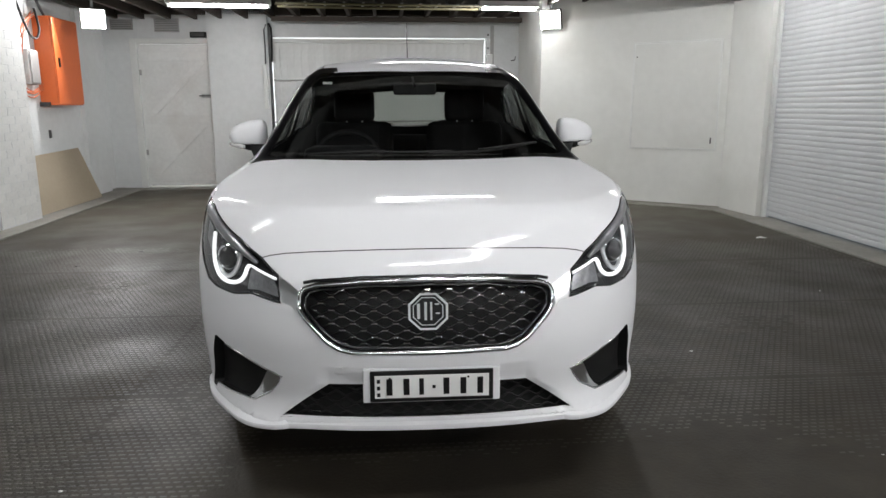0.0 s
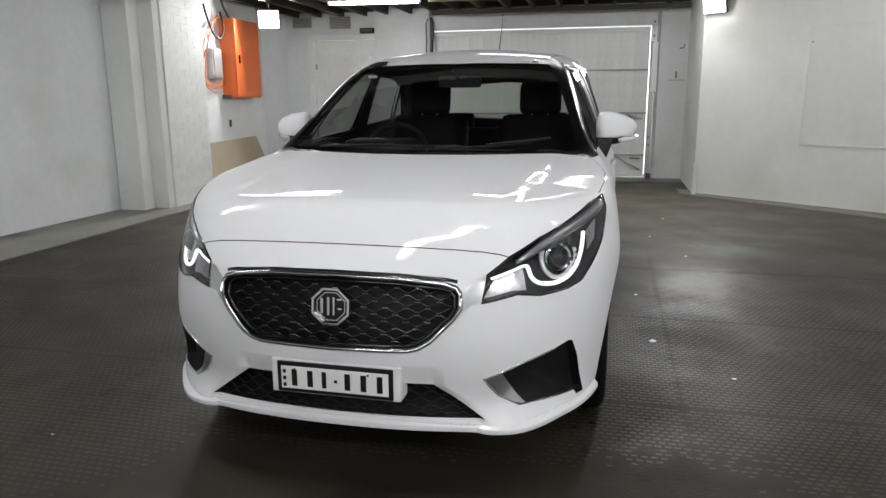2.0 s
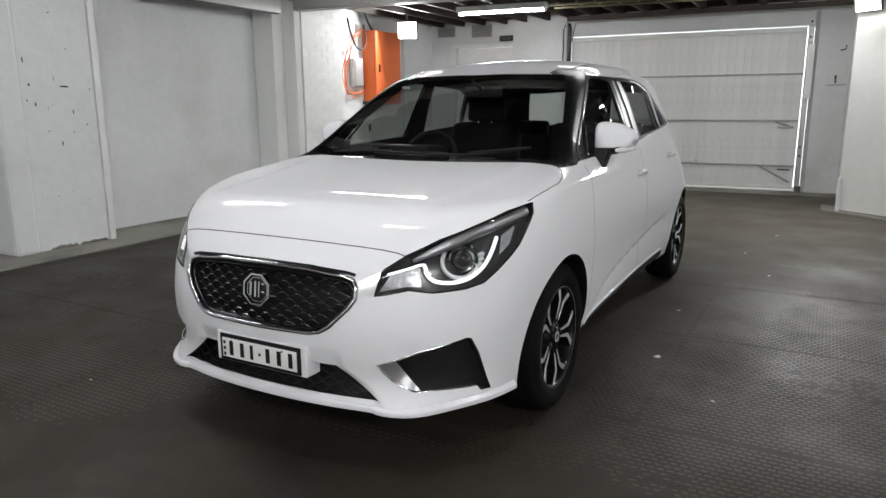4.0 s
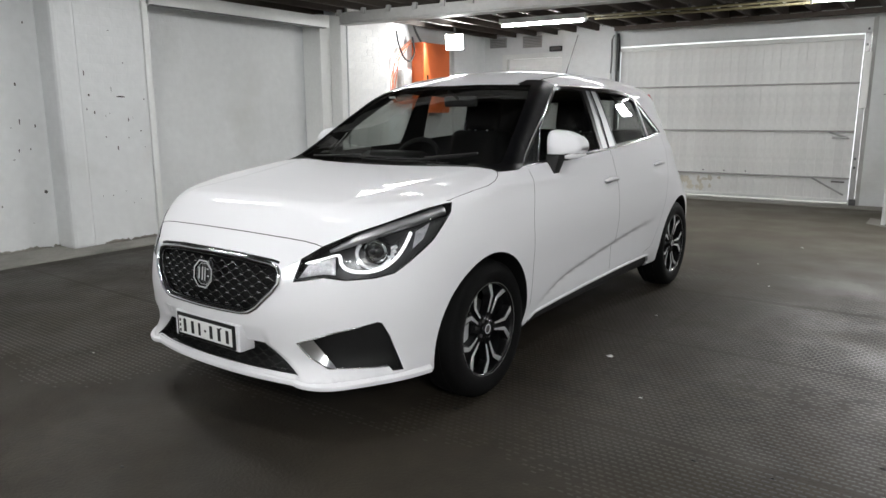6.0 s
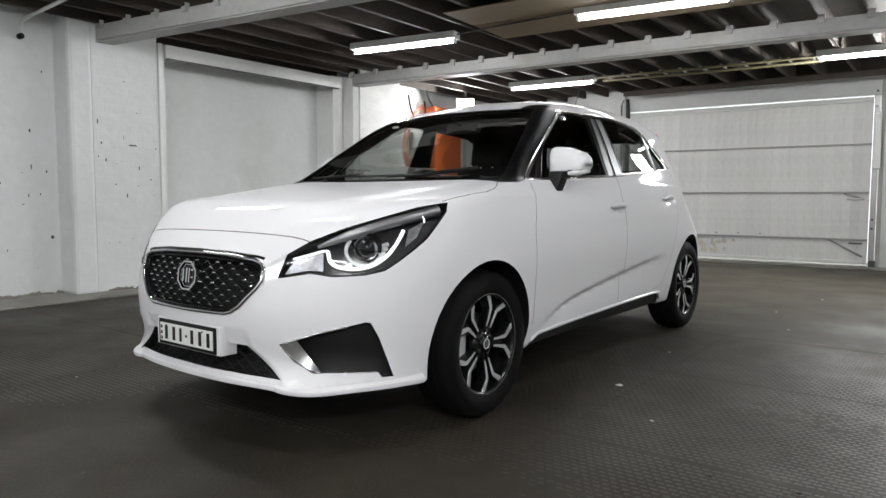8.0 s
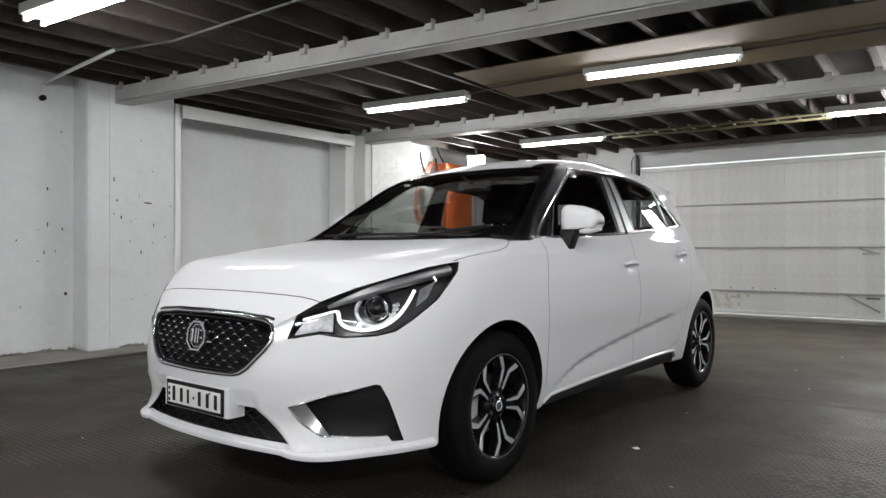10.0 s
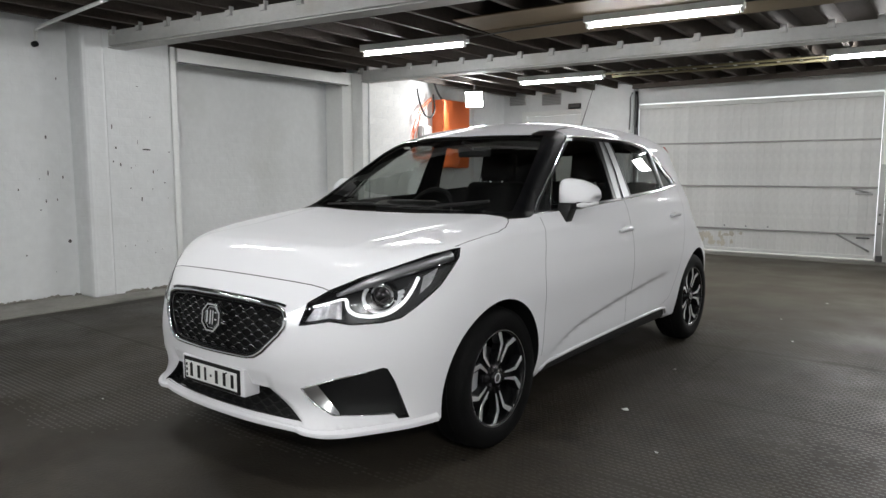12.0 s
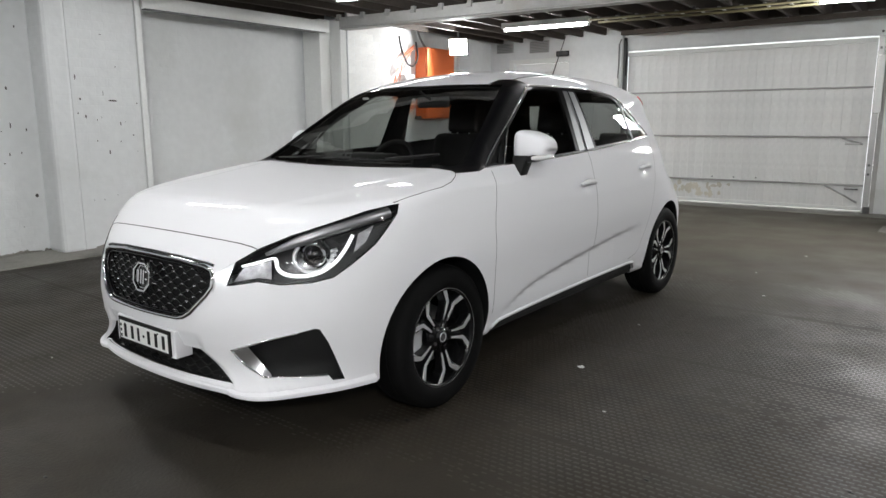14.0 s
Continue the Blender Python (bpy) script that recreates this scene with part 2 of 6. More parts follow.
def cylinder(bm, p, q, r, sides=16, r2=None):
    """A closed cylinder or cone from p to q."""
    p, q = Vector(p), Vector(q)
    made = bmesh.ops.create_cone(bm, cap_ends=True, segments=sides, radius1=r, radius2=r if r2 is None else r2, depth=(q - p).length)["verts"]
    turn = (q - p).to_track_quat("Z", "Y").to_matrix().to_4x4()
    bmesh.ops.transform(bm, matrix=Matrix.Translation((p + q) / 2) @ turn, verts=made)
    return made


def tube_mesh(path, r, sides=10, closed=False, squash=None):
    """Vertices and faces of a tube along a path; r one radius or one a point; squash flattens it: (across, along normal), with normals."""
    pts = [Vector(p) for p in path]
    n = len(pts)
    verts, faces = [], []
    ref = Vector((0, 0, 1))
    for i, p in enumerate(pts):
        a, b = pts[(i - 1) % n if closed else max(i - 1, 0)], pts[(i + 1) % n if closed else min(i + 1, n - 1)]
        way = (b - a).normalized()
        if abs(way.dot(ref)) > 0.97:
            ref = Vector((1, 0, 0)) if abs(way.x) < 0.9 else Vector((0, 1, 0))
        side = way.cross(ref).normalized()
        up = side.cross(way).normalized()
        rad = r[i] if isinstance(r, (list, tuple)) else r
        for k in range(sides):
            t = 2 * math.pi * k / sides
            verts.append(p + rad * (math.cos(t) * side + math.sin(t) * up))
    rings = n if closed else n - 1
    for i in range(rings):
        for k in range(sides):
            j = (i + 1) % n
            faces.append((i * sides + k, i * sides + (k + 1) % sides, j * sides + (k + 1) % sides, j * sides + k))
    if not closed:
        faces.append(tuple(range(sides - 1, -1, -1)))
        faces.append(tuple((n - 1) * sides + k for k in range(sides)))
    return verts, faces


def tube(name, path, r, mat, parent=None, label="", sides=10, closed=False):
    verts, faces = tube_mesh(path, r, sides, closed)
    return link_mesh(name, verts, faces, mat, parent, label, smooth=True)


def wall_run(name, p, q, thick, z0, z1, mat, parent=None):
    """A wall whose inner face runs from p to q in plan; the thickness lies to the left of that way."""
    p, q = Vector((*p, 0)), Vector((*q, 0))
    way = (q - p).normalized()
    left = Vector((-way.y, way.x, 0)) * thick
    verts = [(*(a + b).xy, z) for z in (z0, z1) for a, b in ((p, Vector()), (q, Vector()), (q, left), (p, left))]
    faces = [(3, 2, 1, 0), (4, 5, 6, 7), (0, 1, 5, 4), (1, 2, 6, 5), (2, 3, 7, 6), (3, 0, 4, 7)]
    return link_mesh(name, verts, faces, mat, parent)


def smooth_path(points, steps=6, closed=False):
    """Catmull-Rom through the points."""
    pts = [Vector(p) for p in points]
    n = len(pts)
    out = []
    for i in range(n if closed else n - 1):
        a, b, c, d = (pts[(i + k) % n] if closed else pts[min(max(i + k, 0), n - 1)] for k in (-1, 0, 1, 2))
        for s in range(steps):
            t = s / steps
            out.append(0.5 * (2 * b + (c - a) * t + (2 * a - 5 * b + 4 * c - d) * t * t + (3 * b - a - 3 * c + d) * t ** 3))
    if not closed:
        out.append(pts[-1])
    return out


# ---- the garage: floor, walls, ceiling ----
def structure(ob, label, category):
    return tagged(ob, label, category, kind="structure")


TOP = 2.74          # underside of the boards above the joists
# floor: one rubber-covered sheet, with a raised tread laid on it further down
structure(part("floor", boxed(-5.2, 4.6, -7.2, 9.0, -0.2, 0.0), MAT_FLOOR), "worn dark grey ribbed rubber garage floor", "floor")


def kerb(name, rows, z):
    """A low concrete strip between two plan lines."""
    n = len(rows)
    verts = [(x, y, zz) for zz in (-0.02, z) for x, y in rows]
    faces = [tuple(range(n, 2 * n)), tuple(range(n - 1, -1, -1))] + [(i, (i + 1) % n, n + (i + 1) % n, n + i) for i in range(n)]
    return structure(link_mesh(name, verts, faces, CONCRETE), "worn grey concrete strip along the wall", "kerb")


kerb("kerb_left", [(-3.72, -7.0), (-3.86, 4.2), (-3.98, 8.0), (-4.8, 8.3), (-4.8, -7.0)], 0.012)
kerb("kerb_right", [(4.2, -7.0), (4.2, 5.0), (3.88, 5.5), (1.7, 7.1), (1.7, 6.62), (3.62, 4.98), (3.64, 3.6), (3.68, -7.0)], 0.012)
kerb("kerb_back", [(1.9, 7.94), (1.9, 8.7), (-4.6, 8.35), (-4.6, 7.86)], 0.006)

# left side, from behind the camera towards the back
wl = [
    wall_run("wall_left_1", (-4.45, -7.0), (-4.45, 0.62), 0.25, 0, TOP, WHITE_WALL),
    wall_run("wall_left_2", (-4.19, 0.84), (-4.19, 1.50), 0.5, 0, TOP, WHITE_WALL),
    wall_run("wall_left_3", (-4.64, 1.50), (-4.64, 4.05), 0.2, 0, TOP, WHITE_WALL),
    wall_run("wall_left_4", (-4.10, 4.32), (-4.10, 5.12), 0.6, 0, TOP, WHITE_WALL),
    wall_run("wall_left_5", (-4.42, 5.12), (-4.42, 7.1), 0.3, 0, TOP, WHITE_WALL),
    wall_run("wall_left_6", (-4.36, 7.1), (-4.36, 7.75), 0.4, 0, TOP, WHITE_WALL),
    wall_run("wall_left_7", (-4.44, 7.75), (-4.44, 8.4), 0.3, 0, TOP, WHITE_WALL),
]
for w in wl:
    structure(w, "white painted masonry garage wall, chipped and scuffed", "wall")
structure(part("trim_jamb", boxed(-4.62, -4.17, 1.505, 1.565, 0.0, 2.46, 0.006), WHITE_TRIM), "white painted timber door jamb", "trim")
structure(part("trim_jamb_back", boxed(-4.62, -4.30, 4.02, 4.20, 0.0, 2.5, 0.006), WHITE_TRIM), "white painted timber door jamb", "trim")
structure(part("trim_post", boxed(-4.4, -4.12, 4.21, 4.315, 0.0, 2.5, 0.006), WHITE_TRIM), "white painted timber post", "trim")
structure(part("lintel", boxed(-4.20, -4.14, 1.57, 4.015, 2.318, 2.45, 0.006), WHITE_TRIM), "white painted fascia board over the closed bay", "beam")
# dark bar drawn in place of the shadow line below the fascia
structure(part("lintel_shade_strip", boxed(-4.20, -4.136, 1.60, 3.98, 2.308, 2.317, 0.001), DARK_METAL), "thin dark strip standing in for the shade under the fascia board", "trim")
structure(part("trim_pier", boxed(-4.68, -4.165, 0.622, 0.839, 0.0, 2.73, 0.035), WHITE_WALL), "white rounded pilaster on the wall", "trim")

# back wall with two openings: a side door and the wide lifting door
BACK = pose(0, 8.3, 0, 0, 0, 2.2)
back = []
for n, (x0, x1, z0, z1) in enumerate(((-4.75, -4.0, 0, TOP), (-4.0, -2.90, 2.20, TOP), (-2.90, -2.02, 0, TOP), (-2.02, 1.42, 2.272, TOP), (1.42, 2.0, 0, TOP))):
    ob = part("wall_back_%d" % (n + 1), boxed(x0, x1, 0.0 if n != 2 else -0.12, 0.28, z0, z1), WHITE_WALL)
    ob.matrix_world = BACK
    structure(ob, "white painted masonry garage wall, chipped and scuffed", "wall")

# right side
for n, (p, q) in enumerate((((1.86, 8.45), (1.86, 6.60)), ((1.86, 6.60), (3.78, 5.17)), ((3.78, 5.17), (3.86, 4.46)), ((3.96, -7.0), (3.96, -2.6)))):
    w = wall_run("wall_right_%d" % (n + 1), p, q, -0.28 if n == 3 else 0.28, 0, TOP, SMOOTH_WALL)
    structure(w, "white painted smooth garage wall, faintly stained", "wall")
structure(wall_run("trim_foot", (1.89, 6.58), (3.78, 5.17), -0.006, 0.0, 0.024, GRIME), "grimy joint along the foot of the wall", "trim")
structure(wall_run("wall_right_head", (3.93, 4.46), (3.93, -2.6), 0.3, 2.44, TOP, WHITE_WALL), "white painted wall over the roller shutter", "wall")
structure(wall_run("wall_front", (4.2, -7.0), (-4.7, -7.0), -0.25, 0, TOP, WHITE_WALL), "white painted end wall of the garage", "wall")

# ceiling: boards on dark joists on white steel beams
ceil = bmesh.new()
box(ceil, -4.9, 4.4, -7.2, 9.0, TOP, TOP + 0.04)
k = 0
x = -4.5
while x < 4.3:
    lean = pose(x, 1.3, 0, 0, 0, 0.8)
    box(ceil, -0.022, 0.022, -8.3, 7.4, 2.52, TOP - 0.001, 0, lean)
    x += 0.383
structure(part("ceiling", ceil, TIMBER), "dark timber joists and boards of an open ceiling", "ceiling")


def steel_beam(p, q, low, high, flange, label):
    """An I-beam from p to q in plan (p, q: middle of the flange)."""
    p, q = Vector((*p, 0)), Vector((*q, 0))
    bm = bmesh.new()
    long = (q - p).length
    box(bm, 0, long, -flange / 2, flange / 2, low, low + 0.012, 0.002)
    box(bm, 0, long, -flange / 2 + 0.03, flange / 2 - 0.03, low + 0.012, low + 0.021)
    box(bm, 0, long, -flange / 2 + 0.004, flange / 2 - 0.004, low + 0.021, high, 0.003)
    turn = math.degrees(math.atan2(q.y - p.y, q.x - p.x))
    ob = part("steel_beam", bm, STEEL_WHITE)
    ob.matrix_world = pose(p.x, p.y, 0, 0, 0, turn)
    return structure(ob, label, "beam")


BEAM_LABEL = "white painted steel ceiling beam with scuffed flanges"
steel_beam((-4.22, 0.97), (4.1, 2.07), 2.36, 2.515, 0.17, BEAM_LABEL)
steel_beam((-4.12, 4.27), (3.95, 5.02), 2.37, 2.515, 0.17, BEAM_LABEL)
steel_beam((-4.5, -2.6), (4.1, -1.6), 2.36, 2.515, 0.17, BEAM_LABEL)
plate_top = part("wall_plate", boxed(-4.3, 1.84, -0.12, -0.003, 2.585, TOP - 0.002, 0.004), TIMBER)
plate_top.matrix_world = BACK
structure(plate_top, "dark timber wall plate under the joist ends", "beam")
# added dark bar that covers the joist ends by the lifting door
filler_bar = part("timber_trimmer", boxed(-1.9, 1.80, -0.50, -0.42, 2.455, 2.519, 0.004), TIMBER)
filler_bar.matrix_world = BACK
structure(filler_bar, "dark bar added under the joists to cover their ends by the lifting door", "beam")
# joist shoes along the beams
shoe = None
for p, q in (((-4.22, 0.97), (4.1, 2.07)), ((-4.12, 4.27), (3.95, 5.02))):
    x = -4.5 + 0.383
    while x < 3.9:
        y = p[1] + (q[1] - p[1]) * (x - p[0]) / (q[0] - p[0])
        if shoe is None:
            shoe = part("joist_shoe", boxed(-0.034, 0.034, -0.105, -0.062, 2.475, 2.55, 0.004), STEEL_WHITE)
            shoe.location = (x, y, 0)
            tagged(shoe, "white painted joist clip on the steel beam", "bracket", "joist clips along the beams")
        else:
            copy_thing(shoe, pose(x, y, 0))
        x += 0.383

# brown boards screwed under the joists, in two rows with an open joint
for n, (y0, y1) in enumerate(((2.42, 2.93), (2.96, 3.55))):
    ob = part("ceiling_board", boxed(-1.15, 3.7, y0, y1, 2.502, 2.514, 0.002), PLY)
    ob.matrix_world = pose(0, 0.14, 0, 0, 0, 4)
    tagged(ob, "plain brown board fixed under the joists", "board", "ceiling boards")


# ---- lamps of the garage ----
def batten(p, q, tubes, label, gap=0.0):
    """A fluorescent batten from p to q in plan, hung under the joists."""
    p, q = Vector((*p, 0)), Vector((*q, 0))
    long = (q - p).length
    lamp = thing("batten_light", label, "lamp", pose(p.x, p.y, 2.43, 0, 0, math.degrees(math.atan2(q.y - p.y, q.x - p.x))), "fluorescent battens under the ceiling")
    wide = 0.068 if tubes == 1 else 0.092
    part("housing", boxed(-0.02, long + 0.02, -wide, wide, 0.019, 0.088, 0.006), WHITE_TRIM, lamp)
    for k in range(tubes):
        y = 0 if tubes == 1 else (-0.056, 0.056)[k]
        bm = bmesh.new()
        cylinder(bm, (0.03, y, 0.0), (long - 0.03, y, 0.0), 0.0165, 14)
        part("tube", bm, TUBE_GLOW, lamp, "glowing white fluorescent tube", smooth=True)
        for x in (0.0, long):
            part("lamp_holder", boxed(x - 0.012, x + 0.012, y - 0.016, y + 0.016, -0.022, 0.034, 0.004), WHITE_TRIM, lamp)
    return lamp


batten((-2.82, 2.93), (-1.66, 3.12), 1, "white single-tube fluorescent batten, lit, one of the real and added ones below the joists")
batten((-0.33, 3.07), (0.87, 3.24), 1, "white single-tube fluorescent batten, lit, on brown board")
batten((-2.46, -0.49), (-1.42, -0.38), 2, "white twin-tube fluorescent batten, lit, one of the real and added ones below the joists")
batten((-2.80, 6.02), (-1.62, 6.14), 1, "white single-tube fluorescent batten, lit, behind the beam")
batten((0.99, 6.22), (1.72, 6.28), 1, "short fluorescent batten, lit, near the side wall")


def flood(place, label, power=FLOOD_POWER):
    """An LED floodlight: finned body, glowing lens, bracket."""
    lamp = thing("floodlight", label, "lamp", place, "floodlights on the walls")
    part("body", boxed(-0.145, 0.145, 0.008, 0.05, -0.125, 0.125, 0.01), DARK_METAL, lamp)
    for k in range(6):
        part("fin", boxed(-0.10 + k * 0.04 - 0.003, -0.10 + k * 0.04 + 0.003, 0.05, 0.075, -0.09, 0.09), DARK_METAL, lamp)
    part("lens", boxed(-0.13, 0.13, -0.004, 0.008, -0.11, 0.11, 0.003), FLOOD_GLOW, lamp, "glaring white lens")
    part("bracket", boxed(-0.015, 0.015, 0.045, 0.08, 0.05, 0.22, 0.003), DARK_METAL, lamp)
    light = new("flood_glow", bpy.data.lights.new("flood_glow", "AREA"))
    light.data.shape, light.data.size, light.data.size_y = "RECTANGLE", 0.26, 0.22
    light.data.energy = power
    light.data.color = (0.985, 0.99, 1.0)
    light.matrix_world = place @ pose(0, -0.012, 0, -90, 0, 0)
    return lamp


flood(pose(-3.80, 6.30, 2.30, 14, 0, 22), "square LED floodlight, glaring white, beside the orange cabinet")
flood(pose(1.93, 6.42, 2.32, 14, 0, -33), "square LED floodlight, glaring white, on the wall corner")
flood(pose(3.885, -3.45, 2.26, 10, 0, -128), "square LED floodlight, glaring white, high on the side wall", 70.0)


# ---- the car's skin: an implicit shape, |f| = 0 on the surface ----
def lerp_curve(t, keys):
    """Smooth monotone curve through (t, value) pairs."""
    ks = np.array(keys, float)
    a, b = ks[:, 0], ks[:, 1]
    h, d = np.diff(a), np.diff(b) / np.diff(a)
    m = np.zeros(len(a))
    m[0], m[-1] = d[0], d[-1]
    for i in range(1, len(a) - 1):
        if d[i - 1] * d[i] > 0:
            w1, w2 = 2 * h[i] + h[i - 1], h[i] + 2 * h[i - 1]
            m[i] = (w1 + w2) / (w1 / d[i - 1] + w2 / d[i])
    t = np.asarray(t, float)
    i = np.clip(np.searchsorted(a, t) - 1, 0, len(h) - 1)
    s = (t - a[i]) / h[i]
    inside = ((1 + 2 * s) * (1 - s) ** 2 * b[i] + s * (1 - s) ** 2 * h[i] * m[i]
              + s * s * (3 - 2 * s) * b[i + 1] + s * s * (s - 1) * h[i] * m[i + 1])
    inside = np.where(t < a[0], b[0] + m[0] * (t - a[0]), inside)
    return np.where(t > a[-1], b[-1] + m[-1] * (t - a[-1]), inside)


def smooth_max(a, b, r):
    h = np.maximum(r - np.abs(a - b), 0) / r
    return np.maximum(a, b) + h * h * r / 4


def bump(t, mid, wide):
    return np.exp(-((t - mid) / wide) ** 2)


HANDLES = [(1.30, 0.858), (2.115, 0.904)]
SIDE_PLAN = [(-0.9, 0.80), (-0.5, 0.825), (0, 0.850), (0.6, 0.842), (1.3, 0.836), (2.0, 0.842), (2.52, 0.846), (2.8, 0.812), (3.0, 0.775), (3.2, 0.72)]
SIDE_SECTION = [(0.15, -0.075), (0.24, -0.055), (0.36, -0.026), (0.52, -0.010), (0.66, 0.0), (0.80, -0.010), (0.92, -0.040), (1.0, -0.064), (1.04, -0.080),
                (1.12, -0.104), (1.25, -0.142), (1.38, -0.188), (1.5, -0.26)]
TOP_LINE = [(-0.95, 0.60), (-0.86, 0.700), (-0.76, 0.780), (-0.70, 0.836), (-0.66, 0.874), (-0.63, 0.894), (-0.60, 0.906), (-0.55, 0.913), (-0.35, 0.9345), (0.0, 0.9725), (0.19, 1.0), (0.32, 1.06), (0.55, 1.205), (0.80, 1.362),
            (0.93, 1.423), (1.15, 1.482), (1.45, 1.511), (1.75, 1.517), (2.1, 1.503), (2.5, 1.458), (2.85, 1.393), (3.2, 1.30)]
NOSE_LINE = [(0.15, 0.030), (0.22, 0.0), (0.27, 0.012), (0.33, 0.022), (0.42, 0.006), (0.50, 0.0), (0.60, 0.012), (0.70, 0.040), (0.80, 0.10), (1.0, 0.28)]
TAIL_LINE = [(0.2, 3.08), (0.35, 3.15), (0.55, 3.16), (0.8, 3.12), (1.0, 3.07), (1.15, 2.99), (1.3, 2.93), (1.5, 2.90)]
RUMP = [(0.3, 0.0), (0.55, 0.008), (0.75, 0.045), (0.92, 0.088), (1.1, 0.080), (1.25, 0.080), (1.40, 0.035), (1.6, 0.02)]
CREASE = [(0.45, 0.350), (0.57, 0.390), (0.71, 0.425), (1.04, 0.472), (1.42, 0.514), (1.86, 0.560), (2.2, 0.59)]
CROWN = (0.042, 0.040, 0.005)


def skin(x, y, z):
    x = np.abs(x)
    wide = lerp_curve(y, SIDE_PLAN) + lerp_curve(z, SIDE_SECTION)
    roof_pinch = 0.11 * np.clip((y - 1.5) / 1.4, 0, 1) ** 1.5 * np.clip((z - 1.0) / 0.4, 0, 1)
    flare = 0.012 * (bump(y, 0, 0.36) + bump(y, 2.52, 0.36)) * np.clip((0.80 - z) / 0.3, 0, 1)
    line = lerp_curve(y, CREASE)
    step = np.clip((line - z) / 0.040, 0, 1)
    scoop = 0.026 * step * step * (3 - 2 * step) * np.clip((z - 0.285) / np.maximum(line - 0.32, 0.02), 0, 1) * np.clip((y - 0.42) / 0.3, 0, 1) * np.clip((2.05 - y) / 0.35, 0, 1)
    rump = lerp_curve(z, RUMP) * np.clip((y - 2.28) / 0.45, 0, 2) ** 1.6
    lean_in = 0.085 * np.clip((z - 1.0) / 0.39, 0, 1.1) * np.clip((1.62 - y) / 0.5, 0, 1) + 0.042 * np.clip((z - 0.93) / 0.08, 0, 1) * np.clip((1.0 - y) / 0.5, 0, 1)
    cups = sum(0.011 * np.exp(-((y - a) / 0.055) ** 2 - ((z - b) / 0.030) ** 2) for a, b in HANDLES)
    f_side = x - (wide + flare - scoop - roof_pinch - rump - lean_in - cups)
    back = y - 0.14 * x * x * np.clip((y + 0.1) / 0.35, 0, 1) * np.clip((0.95 - y) / 0.6, 0.1, 1)
    drop = np.clip((y - 0.5) / 0.5, 0, 1)
    rise = np.clip((y + 0.25) / 0.4, 0, 1)
    top = lerp_curve(back, TOP_LINE) - (CROWN[0] - CROWN[1] * rise + (0.125 + 0.065 * np.clip((y - 1.1) / 0.6, 0, 1) - CROWN[0] + CROWN[1]) * drop) * x * x - CROWN[2] * (1 - drop) * x ** 4
    ridge = np.clip((x - 0.53 - 0.13 * y) / 0.07, 0, 1)
    top = top + 0.0035 * (1 - 2 * ridge * ridge * (3 - 2 * ridge)) * np.clip((y + 0.68) / 0.2, 0, 1) * np.clip((0.30 - y) / 0.2, 0, 1)
    slope = lerp_curve(back + 0.01, TOP_LINE) - lerp_curve(back - 0.01, TOP_LINE)
    f_top = (z - top) / np.sqrt(1 + (slope / 0.02) ** 2)
    nose = -0.882 + lerp_curve(z, NOSE_LINE) + 0.20 * x * x + 0.62 * x ** 4 + 0.35 * x ** 8
    nose = nose - 0.022 * np.where(x < 0.53, bump(x, 0.53, 0.26), bump(x, 0.53, 0.15)) * bump(z, 0.228, 0.048)
    nose = nose + 0.014 * np.clip((0.445 - z) / 0.05, 0, 1) * np.clip((0.345 + 1.2 * np.clip(0.379 - z, 0, 0.12) - x) / 0.035, 0, 1)
    f_nose = (nose - y) / np.sqrt(1 + (0.4 * x + 2.48 * x ** 3) ** 2)
    tail = lerp_curve(z, TAIL_LINE) - 0.14 * x * x - 0.25 * x ** 4
    f_tail = y - tail
    chin = np.clip((-0.40 - y) / 0.2, 0, 1)
    low = 0.203 + chin * (0.033 - 0.016 * bump(x, 0.53, 0.09)) + 0.020 * np.clip((y + 0.5) / 0.3, 0, 1)
    f = smooth_max(f_side, f_top, 0.05 + 0.03 * np.clip((y - 1.0) / 0.5, 0, 1) - 0.02 * np.clip((y - 0.2) / 0.2, 0, 1) * np.clip((1.1 - y) / 0.2, 0, 1))
    f = smooth_max(f, f_nose, 0.07)
    f = smooth_max(f, f_tail, 0.12)
    return smooth_max(f, (low + 0.006 - z) * 0.9, 0.020)


def skin_normal(p):
    e = 0.004
    g = np.stack([skin(p[:, 0] + e * a, p[:, 1] + e * b, p[:, 2] + e * c) - skin(p[:, 0] - e * a, p[:, 1] - e * b, p[:, 2] - e * c)
                  for a, b, c in ((1, 0, 0), (0, 1, 0), (0, 0, 1))], 1)
    return g / np.maximum(np.linalg.norm(g, axis=1, keepdims=True), 1e-9)


def outward(start, way, far=2.6, rounds=34):
    """The points where rays from inside leave the skin."""
    start, way = np.broadcast_arrays(np.asarray(start, float), np.asarray(way, float))
    steps = np.linspace(0, far, 131)
    lo, hi = np.zeros(len(start)), np.full(len(start), far)
    found = np.zeros(len(start), bool)
    for a, b in zip(steps[:-1], steps[1:]):
        q = start + way * b
        out = (skin(q[:, 0], q[:, 1], q[:, 2]) > 0) & ~found
        lo[out], hi[out] = a, b
        found |= out
    for _ in range(rounds):
        mid = (lo + hi) / 2
        q = start + way * mid[:, None]
        out = skin(q[:, 0], q[:, 1], q[:, 2]) > 0
        hi, lo = np.where(out, mid, hi), np.where(out, lo, mid)
    return start + way * ((lo + hi) / 2)[:, None]


# ---- cutting the skin into panels ----
def pF(p):
    return p[..., 0], p[..., 2]


def pS(p):
    return p[..., 1], p[..., 2]


def pT(p):
    return p[..., 0], p[..., 1]


